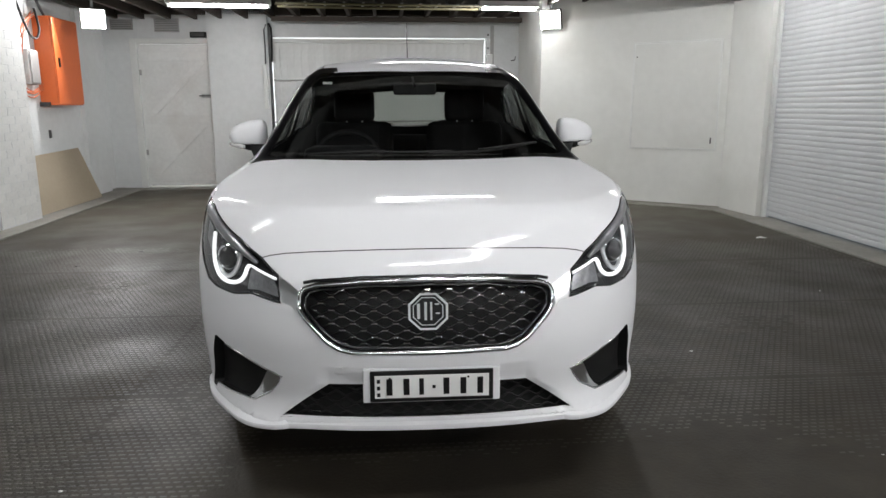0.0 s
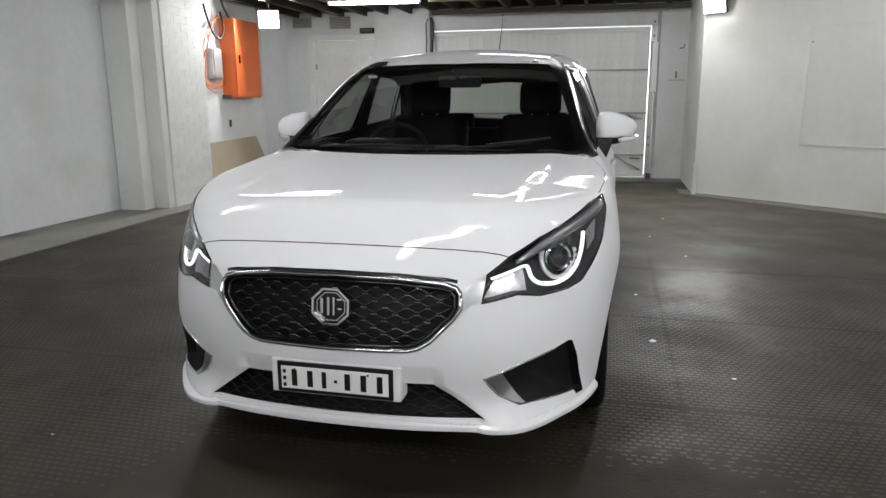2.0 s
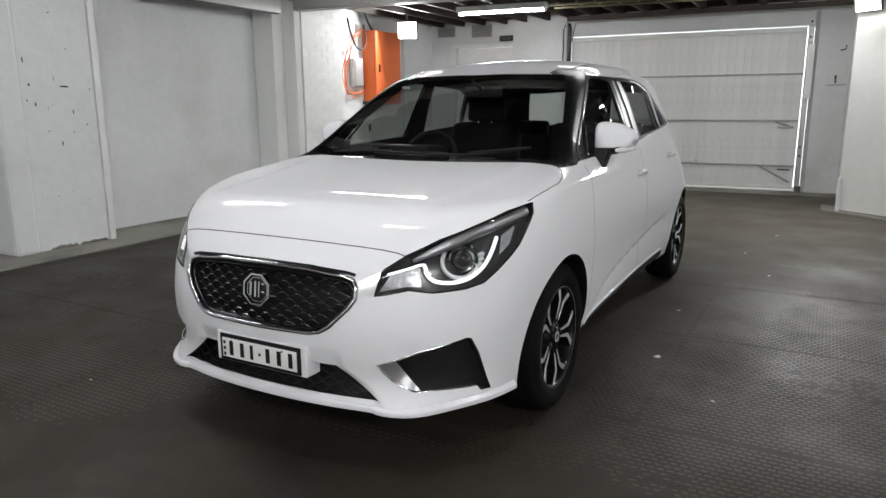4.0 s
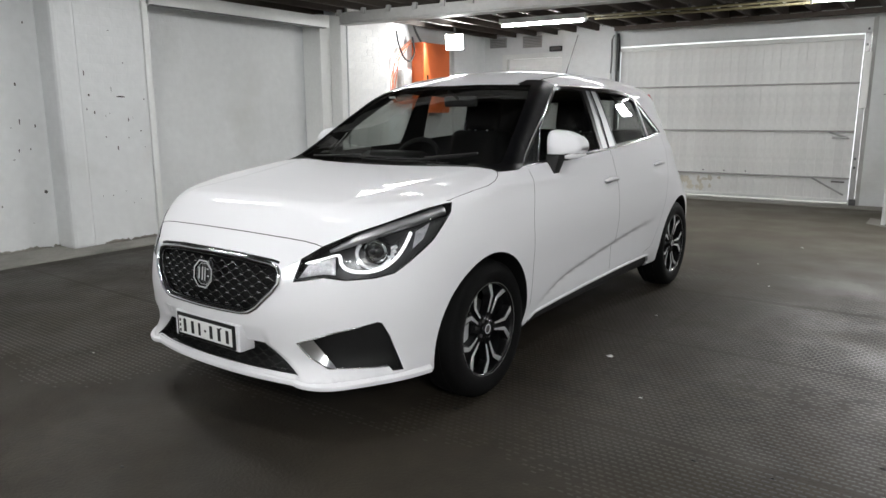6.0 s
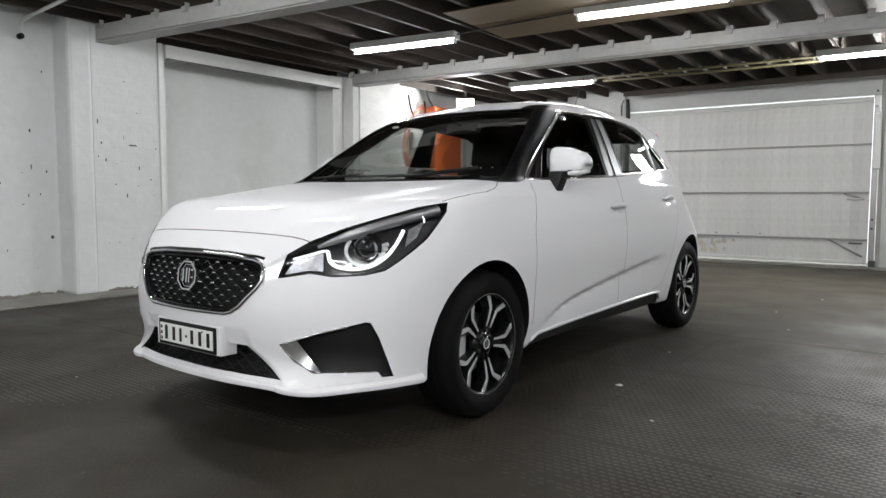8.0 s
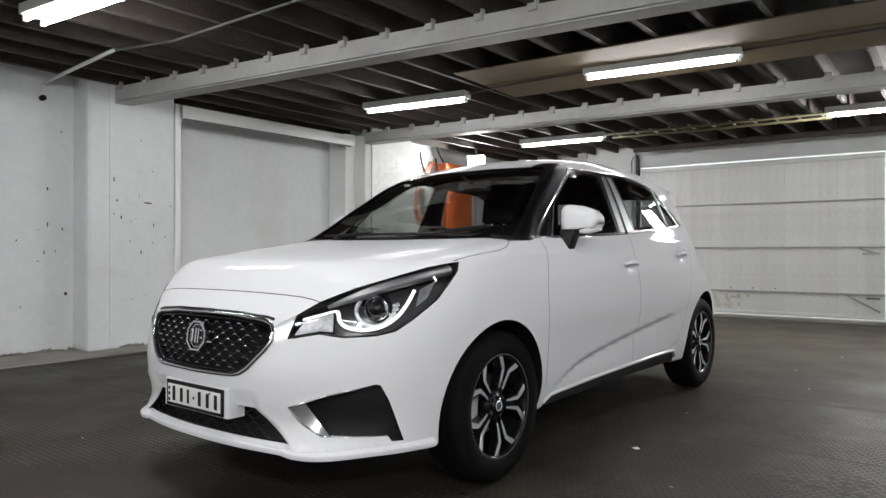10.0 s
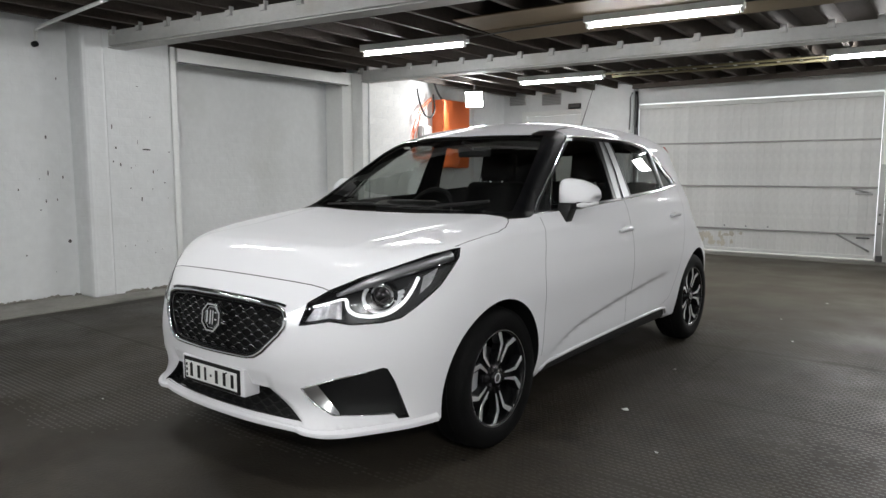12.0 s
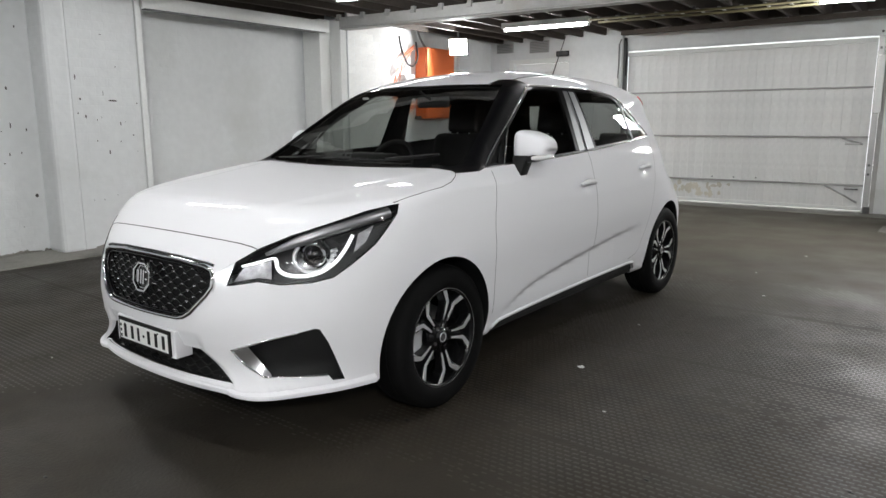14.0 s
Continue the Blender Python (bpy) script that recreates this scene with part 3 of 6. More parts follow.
def pD(p):
    return (p[..., 0] + p[..., 1]) / math.sqrt(2), p[..., 2]


def skin_rows():
    """Half of the skin (x >= 0) as a grid of points, from the nose round to the tail."""
    ang = np.radians(np.linspace(-90, 90, 151))
    starts, ways = [], []
    for th in np.radians(np.concatenate([np.linspace(90, 68, 16)[:-1], np.linspace(68, 44, 36)[:-1], np.linspace(44, 1.5, 33)])):
        starts.append(-0.25), ways.append(th)
    for y in np.linspace(-0.25, 2.55, 190):
        starts.append(y), ways.append(0.0)
    for th in np.radians(np.linspace(-1.5, -90, 36)):
        starts.append(2.55), ways.append(th)
    s, d = [], []
    for y, th in zip(starts, ways):
        s.append(np.stack([np.zeros_like(ang), np.full_like(ang, y), np.full_like(ang, 0.62)], 1))
        d.append(np.stack([np.cos(ang) * np.cos(th), np.full_like(ang, -np.sin(th)), np.sin(ang) * np.cos(th)], 1))
    return outward(np.concatenate(s), np.concatenate(d)).reshape(len(starts), len(ang), 3)


from mathutils.geometry import tessellate_polygon as tessellate


class Panels:
    """A soup of faces, each with a tag; cut() gives the part inside an outline another tag."""

    def __init__(self, rows):
        self.faces, self.tags = [], []
        rows[:, 0, 0] = 0.0
        rows[:, -1, 0] = 0.0
        for i in range(rows.shape[0] - 1):
            for j in range(rows.shape[1] - 1):
                self.faces.append(np.array([rows[i, j], rows[i, j + 1], rows[i + 1, j + 1], rows[i + 1, j]]))
                self.tags.append("body")

    def cut(self, tag, outline, view, accept=None, source=("body",)):
        outline = [Vector((a, b, 0)) for a, b in outline]
        tris = [[outline[i] for i in t] for t in tessellate([outline])]
        tris = [t if (t[1] - t[0]).cross(t[2] - t[0]).z > 0 else t[::-1] for t in tris]
        tris = [t for t in tris if (t[1] - t[0]).cross(t[2] - t[0]).z > 1e-9]
        a0, a1 = min(p.x for p in outline), max(p.x for p in outline)
        b0, b1 = min(p.y for p in outline), max(p.y for p in outline)
        mid = np.array([f.mean(0) for f in self.faces])
        va, vb = view(mid)
        ok = (va > a0 - 0.05) & (va < a1 + 0.05) & (vb > b0 - 0.05) & (vb < b1 + 0.05)
        if accept is not None:
            ok &= accept(mid[:, 0], mid[:, 1], mid[:, 2])
        todo = [i for i in np.nonzero(ok)[0] if self.tags[i] in source]
        for i in todo:
            rest, old = [self.faces[i]], self.tags[i]
            for t in tris:
                nxt = []
                for f in rest:
                    inner = f
                    for k in range(3):
                        inner, outer = split(inner, view, t[k], t[(k + 1) % 3])
                        if outer is not None:
                            nxt.append(outer)
                        if inner is None:
                            break
                    if inner is not None:
                        self.faces.append(inner), self.tags.append(tag)
                rest = nxt
            if rest:
                self.faces[i] = rest[0]
                for f in rest[1:]:
                    self.faces.append(f), self.tags.append(old)
            else:
                self.tags[i] = "gone"

    def seam(self, line, view, accept=None, wide=0.003, source=("body",), tag="gap"):
        """A thin strip along a line: the open joint between two panels."""
        for (a, b), (c, d) in zip(line[:-1], line[1:]):
            p, q = Vector((a, b)), Vector((c, d))
            way = (q - p).normalized()
            off = Vector((-way.y, way.x)) * wide / 2
            p, q = p - way * wide * 0.2, q + way * wide * 0.2
            self.cut(tag, [p - off, q - off, q + off, p + off], view, accept, source)

    def mesh(self, tags, side=1, inset=0.0):
        verts, index, faces = [], {}, []
        for f, t in zip(self.faces, self.tags):
            if t not in tags:
                continue
            ids = []
            for p in f:
                key = (round(p[0] * 2e4), round(p[1] * 2e4), round(p[2] * 2e4))
                if key not in index:
                    index[key] = len(verts)
                    verts.append(p)
                if not ids or ids[-1] != index[key]:
                    ids.append(index[key])
            if len(ids) > 1 and ids[0] == ids[-1]:
                ids.pop()
            ids = list(dict.fromkeys(ids))
            if len(ids) > 2:
                faces.append(ids)
        v = np.array(verts)
        n = skin_normal(v)
        v = v - n * inset
        # wind every face to look outwards
        out = []
        for f in faces:
            q = v[f] - v[f[0]]
            g = np.cross(q[:-1], q[1:]).sum(0)
            out.append(f if np.dot(g, n[f[0]]) >= 0 else f[::-1])
        if side < 0:
            v, n, out = v * (-1, 1, 1), n * (-1, 1, 1), [f[::-1] for f in out]
        return v, out, n


def split(face, view, p, q):
    """Parts of a face left of and right of the line p to q in a view."""
    a, b = view(face)
    d = (q.x - p.x) * (b - p.y) - (q.y - p.y) * (a - p.x)
    eps = 1e-9
    if (d >= -eps).all():
        return face, None
    if (d <= eps).all():
        return None, face
    left, right = [], []
    n = len(face)
    for i in range(n):
        j = (i + 1) % n
        if d[i] >= 0:
            left.append(face[i])
        if d[i] <= 0:
            right.append(face[i])
        if d[i] * d[j] < 0:
            c = face[i] + (face[j] - face[i]) * (d[i] / (d[i] - d[j]))
            left.append(c), right.append(c)
    return (np.array(left) if len(left) > 2 else None), (np.array(right) if len(right) > 2 else None)


def on_side(pts, inset=0.0):
    return settle(np.array([(0.0, y, z) for y, z in pts]), (1, 0, 0), inset)


def on_front(pts, inset=0.0):
    return settle(np.array([(x, 0.0, z) for x, z in pts]), (0, -1, 0), inset)


def on_top(pts, inset=0.0):
    return settle(np.array([(x, y, 0.62) for x, y in pts]), (0, 0, 1), inset)


def on_diag(pts, inset=0.0):
    r = math.sqrt(0.5)
    return settle(np.array([(u * r, u * r, z) for u, z in pts]), (r, -r, 0), inset)


def settle(start, way, inset):
    p = outward(start, np.array([way], float))
    return p - skin_normal(p) * inset


def dense(pts, gap=0.015, closed=True):
    """The outline with points added, no further apart than gap."""
    out = []
    n = len(pts)
    for i in range(n if closed else n - 1):
        a, b = Vector(pts[i]), Vector(pts[(i + 1) % n])
        steps = max(1, int((b - a).length / gap))
        out += [tuple(a.lerp(b, s / steps)) for s in range(steps)]
    return out if closed else out + [tuple(pts[-1])]


def mirrored(v, side):
    return [(p[0] * side, p[1], p[2]) for p in v]


def recess(name, pts, mat, parent, depth, side=1, lift=0.0, label="", closed=True):
    """The wall of a recess: from an outline on the skin inwards."""
    n = skin_normal(pts)
    rim, foot = mirrored(pts + n * lift, side), mirrored(pts - n * depth, side)
    k = len(rim)
    faces = [(i, (i + 1) % k, k + (i + 1) % k, k + i) for i in range(k if closed else k - 1)]
    if side < 0:
        faces = [f[::-1] for f in faces]
    return link_mesh(name, rim + foot, faces, mat, parent, label, smooth=True)


def arc(cy, cz, r, a0, a1, n):
    return [(cy + r * math.cos(radians(a0 + (a1 - a0) * k / n)), cz + r * math.sin(radians(a0 + (a1 - a0) * k / n))) for k in range(n + 1)]


FRONT_ARCH = arc(-0.035, 0.32, 0.345, -15, 195, 30)
REAR_ARCH = arc(2.52, 0.32, 0.345, -15, 195, 30)
WINDOWS = [(0.395, 1.000), (0.60, 1.006), (1.066, 1.022), (1.391, 1.037), (1.85, 1.069), (2.345, 1.111), (2.275, 1.165), (2.16, 1.25), (2.05, 1.325), (1.92, 1.364),
           (1.742, 1.384), (1.50, 1.394), (1.24, 1.399), (1.09, 1.398), (1.035, 1.388), (0.84, 1.270), (0.62, 1.138)]
GRILLE = [(0, 0.706), (0.20, 0.703), (0.34, 0.691), (0.376, 0.680), (0.390, 0.662), (0.392, 0.622), (0.372, 0.592), (0.305, 0.524), (0.270, 0.503), (0.235, 0.495), (0, 0.492)]
INTAKE = [(0, 0.386), (0.310, 0.379), (0.471, 0.262), (0.33, 0.268), (0, 0.272)]
HEADLIGHT = [(-0.245, 0.634), (-0.134, 0.653), (-0.054, 0.641), (0.06, 0.645), (0.13, 0.658), (0.185, 0.692), (0.25, 0.737), (0.288, 0.766), (0.338, 0.824), (0.370, 0.864),
             (0.378, 0.898), (0.26, 0.880), (0.141, 0.848), (-0.015, 0.805), (-0.13, 0.760), (-0.212, 0.714)]
FOG = [(-0.246, 0.398), (-0.11, 0.442), (0.060, 0.477), (0.078, 0.472), (0.107, 0.418), (0.160, 0.271), (0.117, 0.273), (0.103, 0.292), (-0.08, 0.297), (-0.126, 0.296), (-0.194, 0.337)]
BONNET = [(0, -0.748), (0.263, -0.738), (0.51, -0.708), (0.60, -0.612), (0.69, -0.470), (0.772, -0.248), (0.786, -0.12), (0.786, 0.02), (0.772, 0.10), (0.745, 0.165), (0.715, 0.205),
          (0.675, 0.230), (0.60, 0.236), (0.52, 0.218), (0.37, 0.184), (0.20, 0.158), (0, 0.148)]
SCREEN = [(0, 0.163), (0.20, 0.173), (0.37, 0.200), (0.52, 0.236), (0.62, 0.272), (0.675, 0.305), (0.612, 0.540), (0.545, 0.760), (0.478, 0.937), (0.455, 0.932), (0.30, 0.906), (0, 0.885)]
FRONT_DOOR = [(0.425, 0.985), (0.40, 0.93), (0.345, 0.80), (0.335, 0.73), (0.337, 0.55), (0.345, 0.40), (0.37, 0.318), (0.7, 0.318), (1.36, 0.330), (1.39, 0.60), (1.402, 1.034), (1.066, 1.018), (0.6, 1.0)]
REAR_DOOR = [(1.362, 0.330), (1.90, 0.342), (2.02, 0.37), (2.12, 0.52), (2.20, 0.70), (2.30, 0.93), (2.345, 1.08), (2.30, 1.10), (1.85, 1.064), (1.404, 1.034), (1.392, 0.60)]

high = lambda x, y, z: z > 0.6
side_on = lambda x, y, z: x > 0.4
ahead = lambda x, y, z: y < 0.3
panels = Panels(skin_rows())
panels.cut("gone", FRONT_ARCH + [(-0.37, 0.08), (0.30, 0.08)], pS, side_on)
panels.cut("gone", REAR_ARCH + [(2.19, 0.08), (2.85, 0.08)], pS, side_on)
panels.cut("sill", [(0.33, 0.10), (0.36, 0.262), (0.42, 0.284), (1.0, 0.297), (1.9, 0.312), (1.985, 0.300), (2.06, 0.10)], pS, side_on)
panels.cut("grille", GRILLE, pF, ahead)
panels.cut("intake", INTAKE, pF, ahead)
panels.cut("reflector", [(-0.232, 0.648), (-0.14, 0.664), (-0.09, 0.66), (-0.09, 0.73), (-0.19, 0.706)], pD, ahead)
panels.cut("headlight", HEADLIGHT, pD, ahead)
panels.cut("fog", FOG, pD, ahead)
panels.cut("wing_trim", [(0.395, 0.674), (0.425, 0.694), (0.462, 0.716), (0.446, 0.634), (0.415, 0.628), (0.398, 0.605)], pF, ahead)
panels.cut("frame", WINDOWS, pS, side_on)
panels.cut("sail_glass", [(0.455, 1.014), (0.55, 1.018), (0.685, 1.158), (0.60, 1.104)], pS, side_on, ("frame",))
panels.cut("front_glass", [(0.585, 1.018), (1.29, 1.047), (1.322, 1.372), (1.24, 1.383), (1.10, 1.382), (1.045, 1.372), (0.86, 1.262), (0.725, 1.180)], pS, side_on, ("frame",))
panels.cut("pillar_trim", [(1.318, 1.045), (1.500, 1.056), (1.455, 1.372), (1.36, 1.376)], pS, side_on, ("frame",))
panels.cut("rear_glass", [(1.525, 1.064), (2.055, 1.095), (2.005, 1.318), (1.90, 1.351), (1.74, 1.368), (1.475, 1.377)], pS, side_on, ("frame",))
panels.cut("quarter_glass", [(2.085, 1.099), (2.29, 1.117), (2.235, 1.165), (2.135, 1.235), (2.045, 1.300)], pS, side_on, ("frame",))
panels.cut("bonnet", BONNET, pT, high)
panels.cut("screen", SCREEN, pT, lambda x, y, z: (z > 0.9) & (y < 1.2))
panels.cut("a_pillar", [(0.33, 0.988), (0.395, 1.000), (0.62, 1.138), (0.84, 1.270), (1.035, 1.388), (1.075, 1.400), (1.04, 1.432), (0.92, 1.432), (0.80, 1.395), (0.20, 1.02), (0.20, 0.985)], pS, side_on)
panels.cut("cowl", [(0.0, 0.146), (0.2, 0.156), (0.37, 0.182), (0.52, 0.216), (0.60, 0.234), (0.66, 0.236), (0.68, 0.29), (0.62, 0.292), (0.52, 0.256), (0.37, 0.22), (0.2, 0.19), (0, 0.18)], pT, high)
panels.cut("ditch", [(0.470, 0.95), (0.480, 0.95), (0.492, 1.15), (0.511, 1.6), (0.521, 2.3), (0.516, 2.75), (0.508, 2.75), (0.512, 2.3), (0.502, 1.6), (0.483, 1.15)], pT, lambda x, y, z: z > 1.3)
panels.cut("roof", [(0, 0.87), (0.48, 0.92), (0.485, 1.15), (0.507, 1.6), (0.516, 2.3), (0.512, 2.75), (0, 2.80)], pT, lambda x, y, z: z > 1.3)
panels.cut("rear_window", [(0, 1.07), (0.52, 1.09), (0.47, 1.34), (0, 1.37)], pF, lambda x, y, z: y > 2.7)
panels.seam(FRONT_DOOR[:6] + [(0.345, 0.34)], pS, side_on)
panels.seam(FRONT_DOOR[8:11], pS, side_on)
panels.seam(REAR_DOOR[1:7], pS, side_on, 0.0018)
panels.cut("front_door", FRONT_DOOR, pS, side_on)
panels.cut("rear_door", REAR_DOOR, pS, side_on)
panels.seam([(0, 0.7865), (0.13, 0.786), (0.25, 0.784), (0.36, 0.7805), (0.44, 0.775), (0.49, 0.767), (0.52, 0.758)], pF, lambda x, y, z: (y < -0.6) & (z > 0.7), 0.0028, ("body", "bonnet"))
panels.seam([(0.768, -0.26)] + BONNET[5:13], pT, high, 0.0028, ("body", "bonnet"))
panels.cut("bumper", [(-1.0, 0.1), (-1.0, 0.79), (-0.74, 0.79), (-0.69, 0.757), (-0.50, 0.69), (-0.40, 0.55), (-0.345, 0.42), (-0.33, 0.1)], pS)
panels.cut("fender", [(-0.80, 0.60), (-0.80, 1.02), (0.33, 1.02), (0.425, 0.985), (0.335, 0.73), (0.345, 0.40), (0.365, 0.15), (-0.42, 0.15)], pS, side_on)

car = thing("car", "white five-door hatchback parked with its running lights on", "car")


def panel(name, tags, mat, label="", both=False, inset=0.0, parent=None):
    """A body panel, as one mesh over the middle or as a left and a right one."""
    made = []
    if both:
        v, f, n = panels.mesh(tags, 1, inset)
        w, g, m = panels.mesh(tags, -1, inset)
        k = len(v)
        made.append(link_mesh(name, np.concatenate([v, w]), f + [[i + k for i in h] for h in g], mat, parent or car, label, True, np.concatenate([n, m])))
    else:
        for side in (1, -1):
            v, f, n = panels.mesh(tags, side, inset)
            made.append(link_mesh(name, v, f, mat, parent or car, label, True, n))
    return made


panel("body_shell", ("body",), CAR_WHITE, "glossy white body shell", True)
panel("bonnet", ("bonnet",), CAR_WHITE, "glossy white bonnet", True)
panel("front_bumper", ("bumper",), CAR_WHITE, "glossy white front bumper", True)
panel("front_fender", ("fender",), CAR_WHITE, "glossy white front wing")
doors_front = panel("front_door", ("front_door",), CAR_WHITE, "glossy white front door")
doors_rear = panel("rear_door", ("rear_door",), CAR_WHITE, "glossy white rear door")
panel("roof", ("roof",), CAR_WHITE, "glossy white roof", True)
panel("roof_ditch", ("ditch",), PILLAR_BLACK, "black roof moulding", inset=0.004)
panel("sill_trim", ("sill",), CAR_DARK, "black plastic sill trim", inset=0.006)
panel("window_frame", ("frame",), PILLAR_BLACK, "gloss black window frame", inset=0.003)
panel("a_pillar", ("a_pillar",), PILLAR_BLACK, "gloss black windscreen pillar", inset=0.001)
panel("pillar_trim", ("pillar_trim",), PILLAR_SILVER, "silver door pillar trim", inset=0.001)
panel("cowl", ("cowl",), CAR_DARK, "black plastic scuttle panel", True, inset=0.006)
panel("wing_trim", ("wing_trim",), SATIN, "silver trim between grille and headlight", inset=0.001)
for nm, tg in (("sail_glass", "sail_glass"), ("front_window", "front_glass"), ("rear_side_window", "rear_glass"), ("quarter_window", "quarter_glass")):
    for ob in panel(nm, (tg,), GLASS_DARK if nm != "front_window" else GLASS_SIDE, "tinted side window", inset=0.005):
        ob.visible_shadow = False
for nm, tg in (("windscreen", "screen"), ("rear_window", "rear_window")):
    for ob in panel(nm, (tg,), GLASS_CLEAR, "tinted glass pane", True, inset=0.003):
        ob.visible_shadow = False
solid = ("body", "bonnet", "fender", "front_door", "rear_door", "roof", "ditch", "sill", "frame", "a_pillar", "pillar_trim", "cowl", "wing_trim", "gap", "reflector", "headlight")
panel("inner_shell", solid[:-2], INTERIOR, "dark inner body and cabin lining", True, inset=0.022)
part("underbody", boxed(-0.56, 0.56, -0.40, 2.8, 0.20, 0.30, 0.02), BLACK_PLASTIC, car, "black underbody")

for side in (1, -1):
    tube("sill_ledge", mirrored(on_side(dense([(0.36, 0.262), (0.42, 0.288), (1.0, 0.301), (1.9, 0.316), (1.985, 0.312), (2.02, 0.27)], 0.03, False), 0.002), side), 0.010, CAR_WHITE, car, "white ledge over the black sill", 8)

# wheel arches: dark liners behind the cut edges
for side in (1, -1):
    for line in (FRONT_ARCH, REAR_ARCH):
        rim = on_side(dense(line, 0.03, False))
        edge = mirrored(rim, side)
        inner = [(0.42 * side, p[1], p[2]) for p in edge]
        k = len(edge)
        faces = [(i, i + 1, k + i + 1, k + i) for i in range(k - 1)] + [tuple(range(k, 2 * k))]
        link_mesh("arch_liner", edge + inner, faces, BLACK_PLASTIC, car, "black wheel arch liner", True)


# ---- the car: grille, lights, trims ----
def both_sides(half):
    """A half outline, from the middle over x > 0 back to the middle, as a whole closed one."""
    return half + [(-x, z) for x, z in half[::-1] if abs(x) > 1e-6]


grille_rim = dense(both_sides(GRILLE), 0.02)
grille = new("grille")
grille.parent = car
tagged(grille, "black honeycomb radiator grille with a chrome surround")
panel("grille_back", ("grille",), BLACK_PLASTIC, "", True, 0.055, grille)
recess("grille_wall", on_front(grille_rim), CAR_DARK, grille, 0.055)
tube("grille_surround", on_front(grille_rim, -0.001), 0.0085, CHROME, grille, "chrome surround", 8, True)
inner = [(x * 0.962, 0.6 + (z - 0.6) * 0.90) for x, z in grille_rim]
tube("inner_rim", on_front(inner, 0.012), 0.006, CAR_BLACK, grille, "gloss black rim", 8, True)
top_rim = dense([(-0.378, 0.697), (-0.345, 0.7035), (-0.2, 0.7130), (0, 0.7155), (0.2, 0.7130), (0.345, 0.7035), (0.378, 0.697)], 0.02, False)
tube("grille_top_trim", on_front(top_rim, 0.001), 0.006, CAR_BLACK, grille, "gloss black strip over the grille", 8)


def half_width(z):
    """Half the grille's width at a height."""
    pts = GRILLE[1:-1]
    best = 0.0
    for (a, b), (c, d) in zip(pts[:-1], pts[1:]):
        if min(b, d) <= z <= max(b, d) and b != d:
            best = max(best, a + (c - a) * (z - b) / (d - b))
    return best if best else 0.30


row = 0
z = 0.512
while z < 0.695:
    w = half_width(z) - 0.022
    n = int(2 * w / 0.008)
    line = []
    for k in range(n + 1):
        x = -w + 2 * w * k / n
        line.append((x, z + 0.0068 * math.cos(2 * math.pi * x / 0.066 + math.pi * row)))
    tube("grille_bar", on_front(line, 0.022), 0.0032, CAR_BLACK, grille, "", 6)
    x = 0.033 * (row % 2)
    while x < w - 0.01:
        for s in ((1, -1) if x > 0.001 else (1,)):
            if abs(x) > 0.062 or abs(z - 0.615) > 0.055:
                p = on_front([(s * x, z + 0.0072)], 0.0185)[0]
                tips = bmesh.new()
                box(tips, p[0] - 0.0095, p[0] + 0.0095, p[1] - 0.004, p[1] + 0.003, p[2] - 0.003, p[2] + 0.002, 0.0014)
                part("grille_tip", tips, CHROME, grille)
        x += 0.066
    z += 0.0205
    row += 1

# badge: a plain chrome octagon
badge = new("badge")
badge.parent = car
tagged(badge, "chrome octagonal badge on the grille")
mid = on_front([(0.0, 0.617)], 0.0)[0]


def octagon(bm, rx, rz, y0, y1, hole=0.0):
    ring = [(rx * math.cos(radians(22.5 + 45 * k)) / math.cos(radians(22.5)), rz * math.sin(radians(22.5 + 45 * k)) / math.cos(radians(22.5))) for k in range(8)]
    outer = [[bm.verts.new((x, y, z)) for x, z in ring] for y in (y0, y1)]
    if hole:
        inn = [[bm.verts.new((x * hole, y, z * hole)) for x, z in ring] for y in (y0, y1)]
    for k in range(8):
        j = (k + 1) % 8
        bm.faces.new((outer[0][k], outer[0][j], outer[1][j], outer[1][k]))
        if hole:
            bm.faces.new((inn[0][j], inn[0][k], inn[1][k], inn[1][j]))
            bm.faces.new((outer[0][j], outer[0][k], inn[0][k], inn[0][j]))
            bm.faces.new((outer[1][k], outer[1][j], inn[1][j], inn[1][k]))
    if not hole:
        bm.faces.new(outer[0][::-1]), bm.faces.new(outer[1])
    bmesh.ops.recalc_face_normals(bm, faces=bm.faces)


BADGE = pose(0, mid[1] + 0.006, 0.617, -7, 0, 0)
for nm, rx, rz, y0, y1, hole, mt in (("badge_plate", 0.056, 0.052, -0.002, 0.012, 0, CAR_BLACK), ("badge_ring", 0.060, 0.056, -0.012, 0.010, 0.89, CHROME), ("badge_inner_ring", 0.046, 0.043, -0.006, 0.004, 0.945, CHROME)):
    bm = bmesh.new()
    octagon(bm, rx, rz, y0, y1, hole)
    ob = part(nm, bm, mt, badge)
    ob.matrix_local = BADGE
for k, (x0, x1, z0, z1) in enumerate(((-0.034, -0.024, -0.024, 0.026), (-0.012, -0.003, -0.028, 0.030), (0.006, 0.013, -0.028, 0.030), (0.020, 0.034, 0.018, 0.026), (0.022, 0.036, -0.010, -0.002))):
    ob = part("badge_bar", boxed(x0, x1, -0.009, 0.0, z0, z1, 0.0015), CHROME, badge)
    ob.matrix_local = BADGE

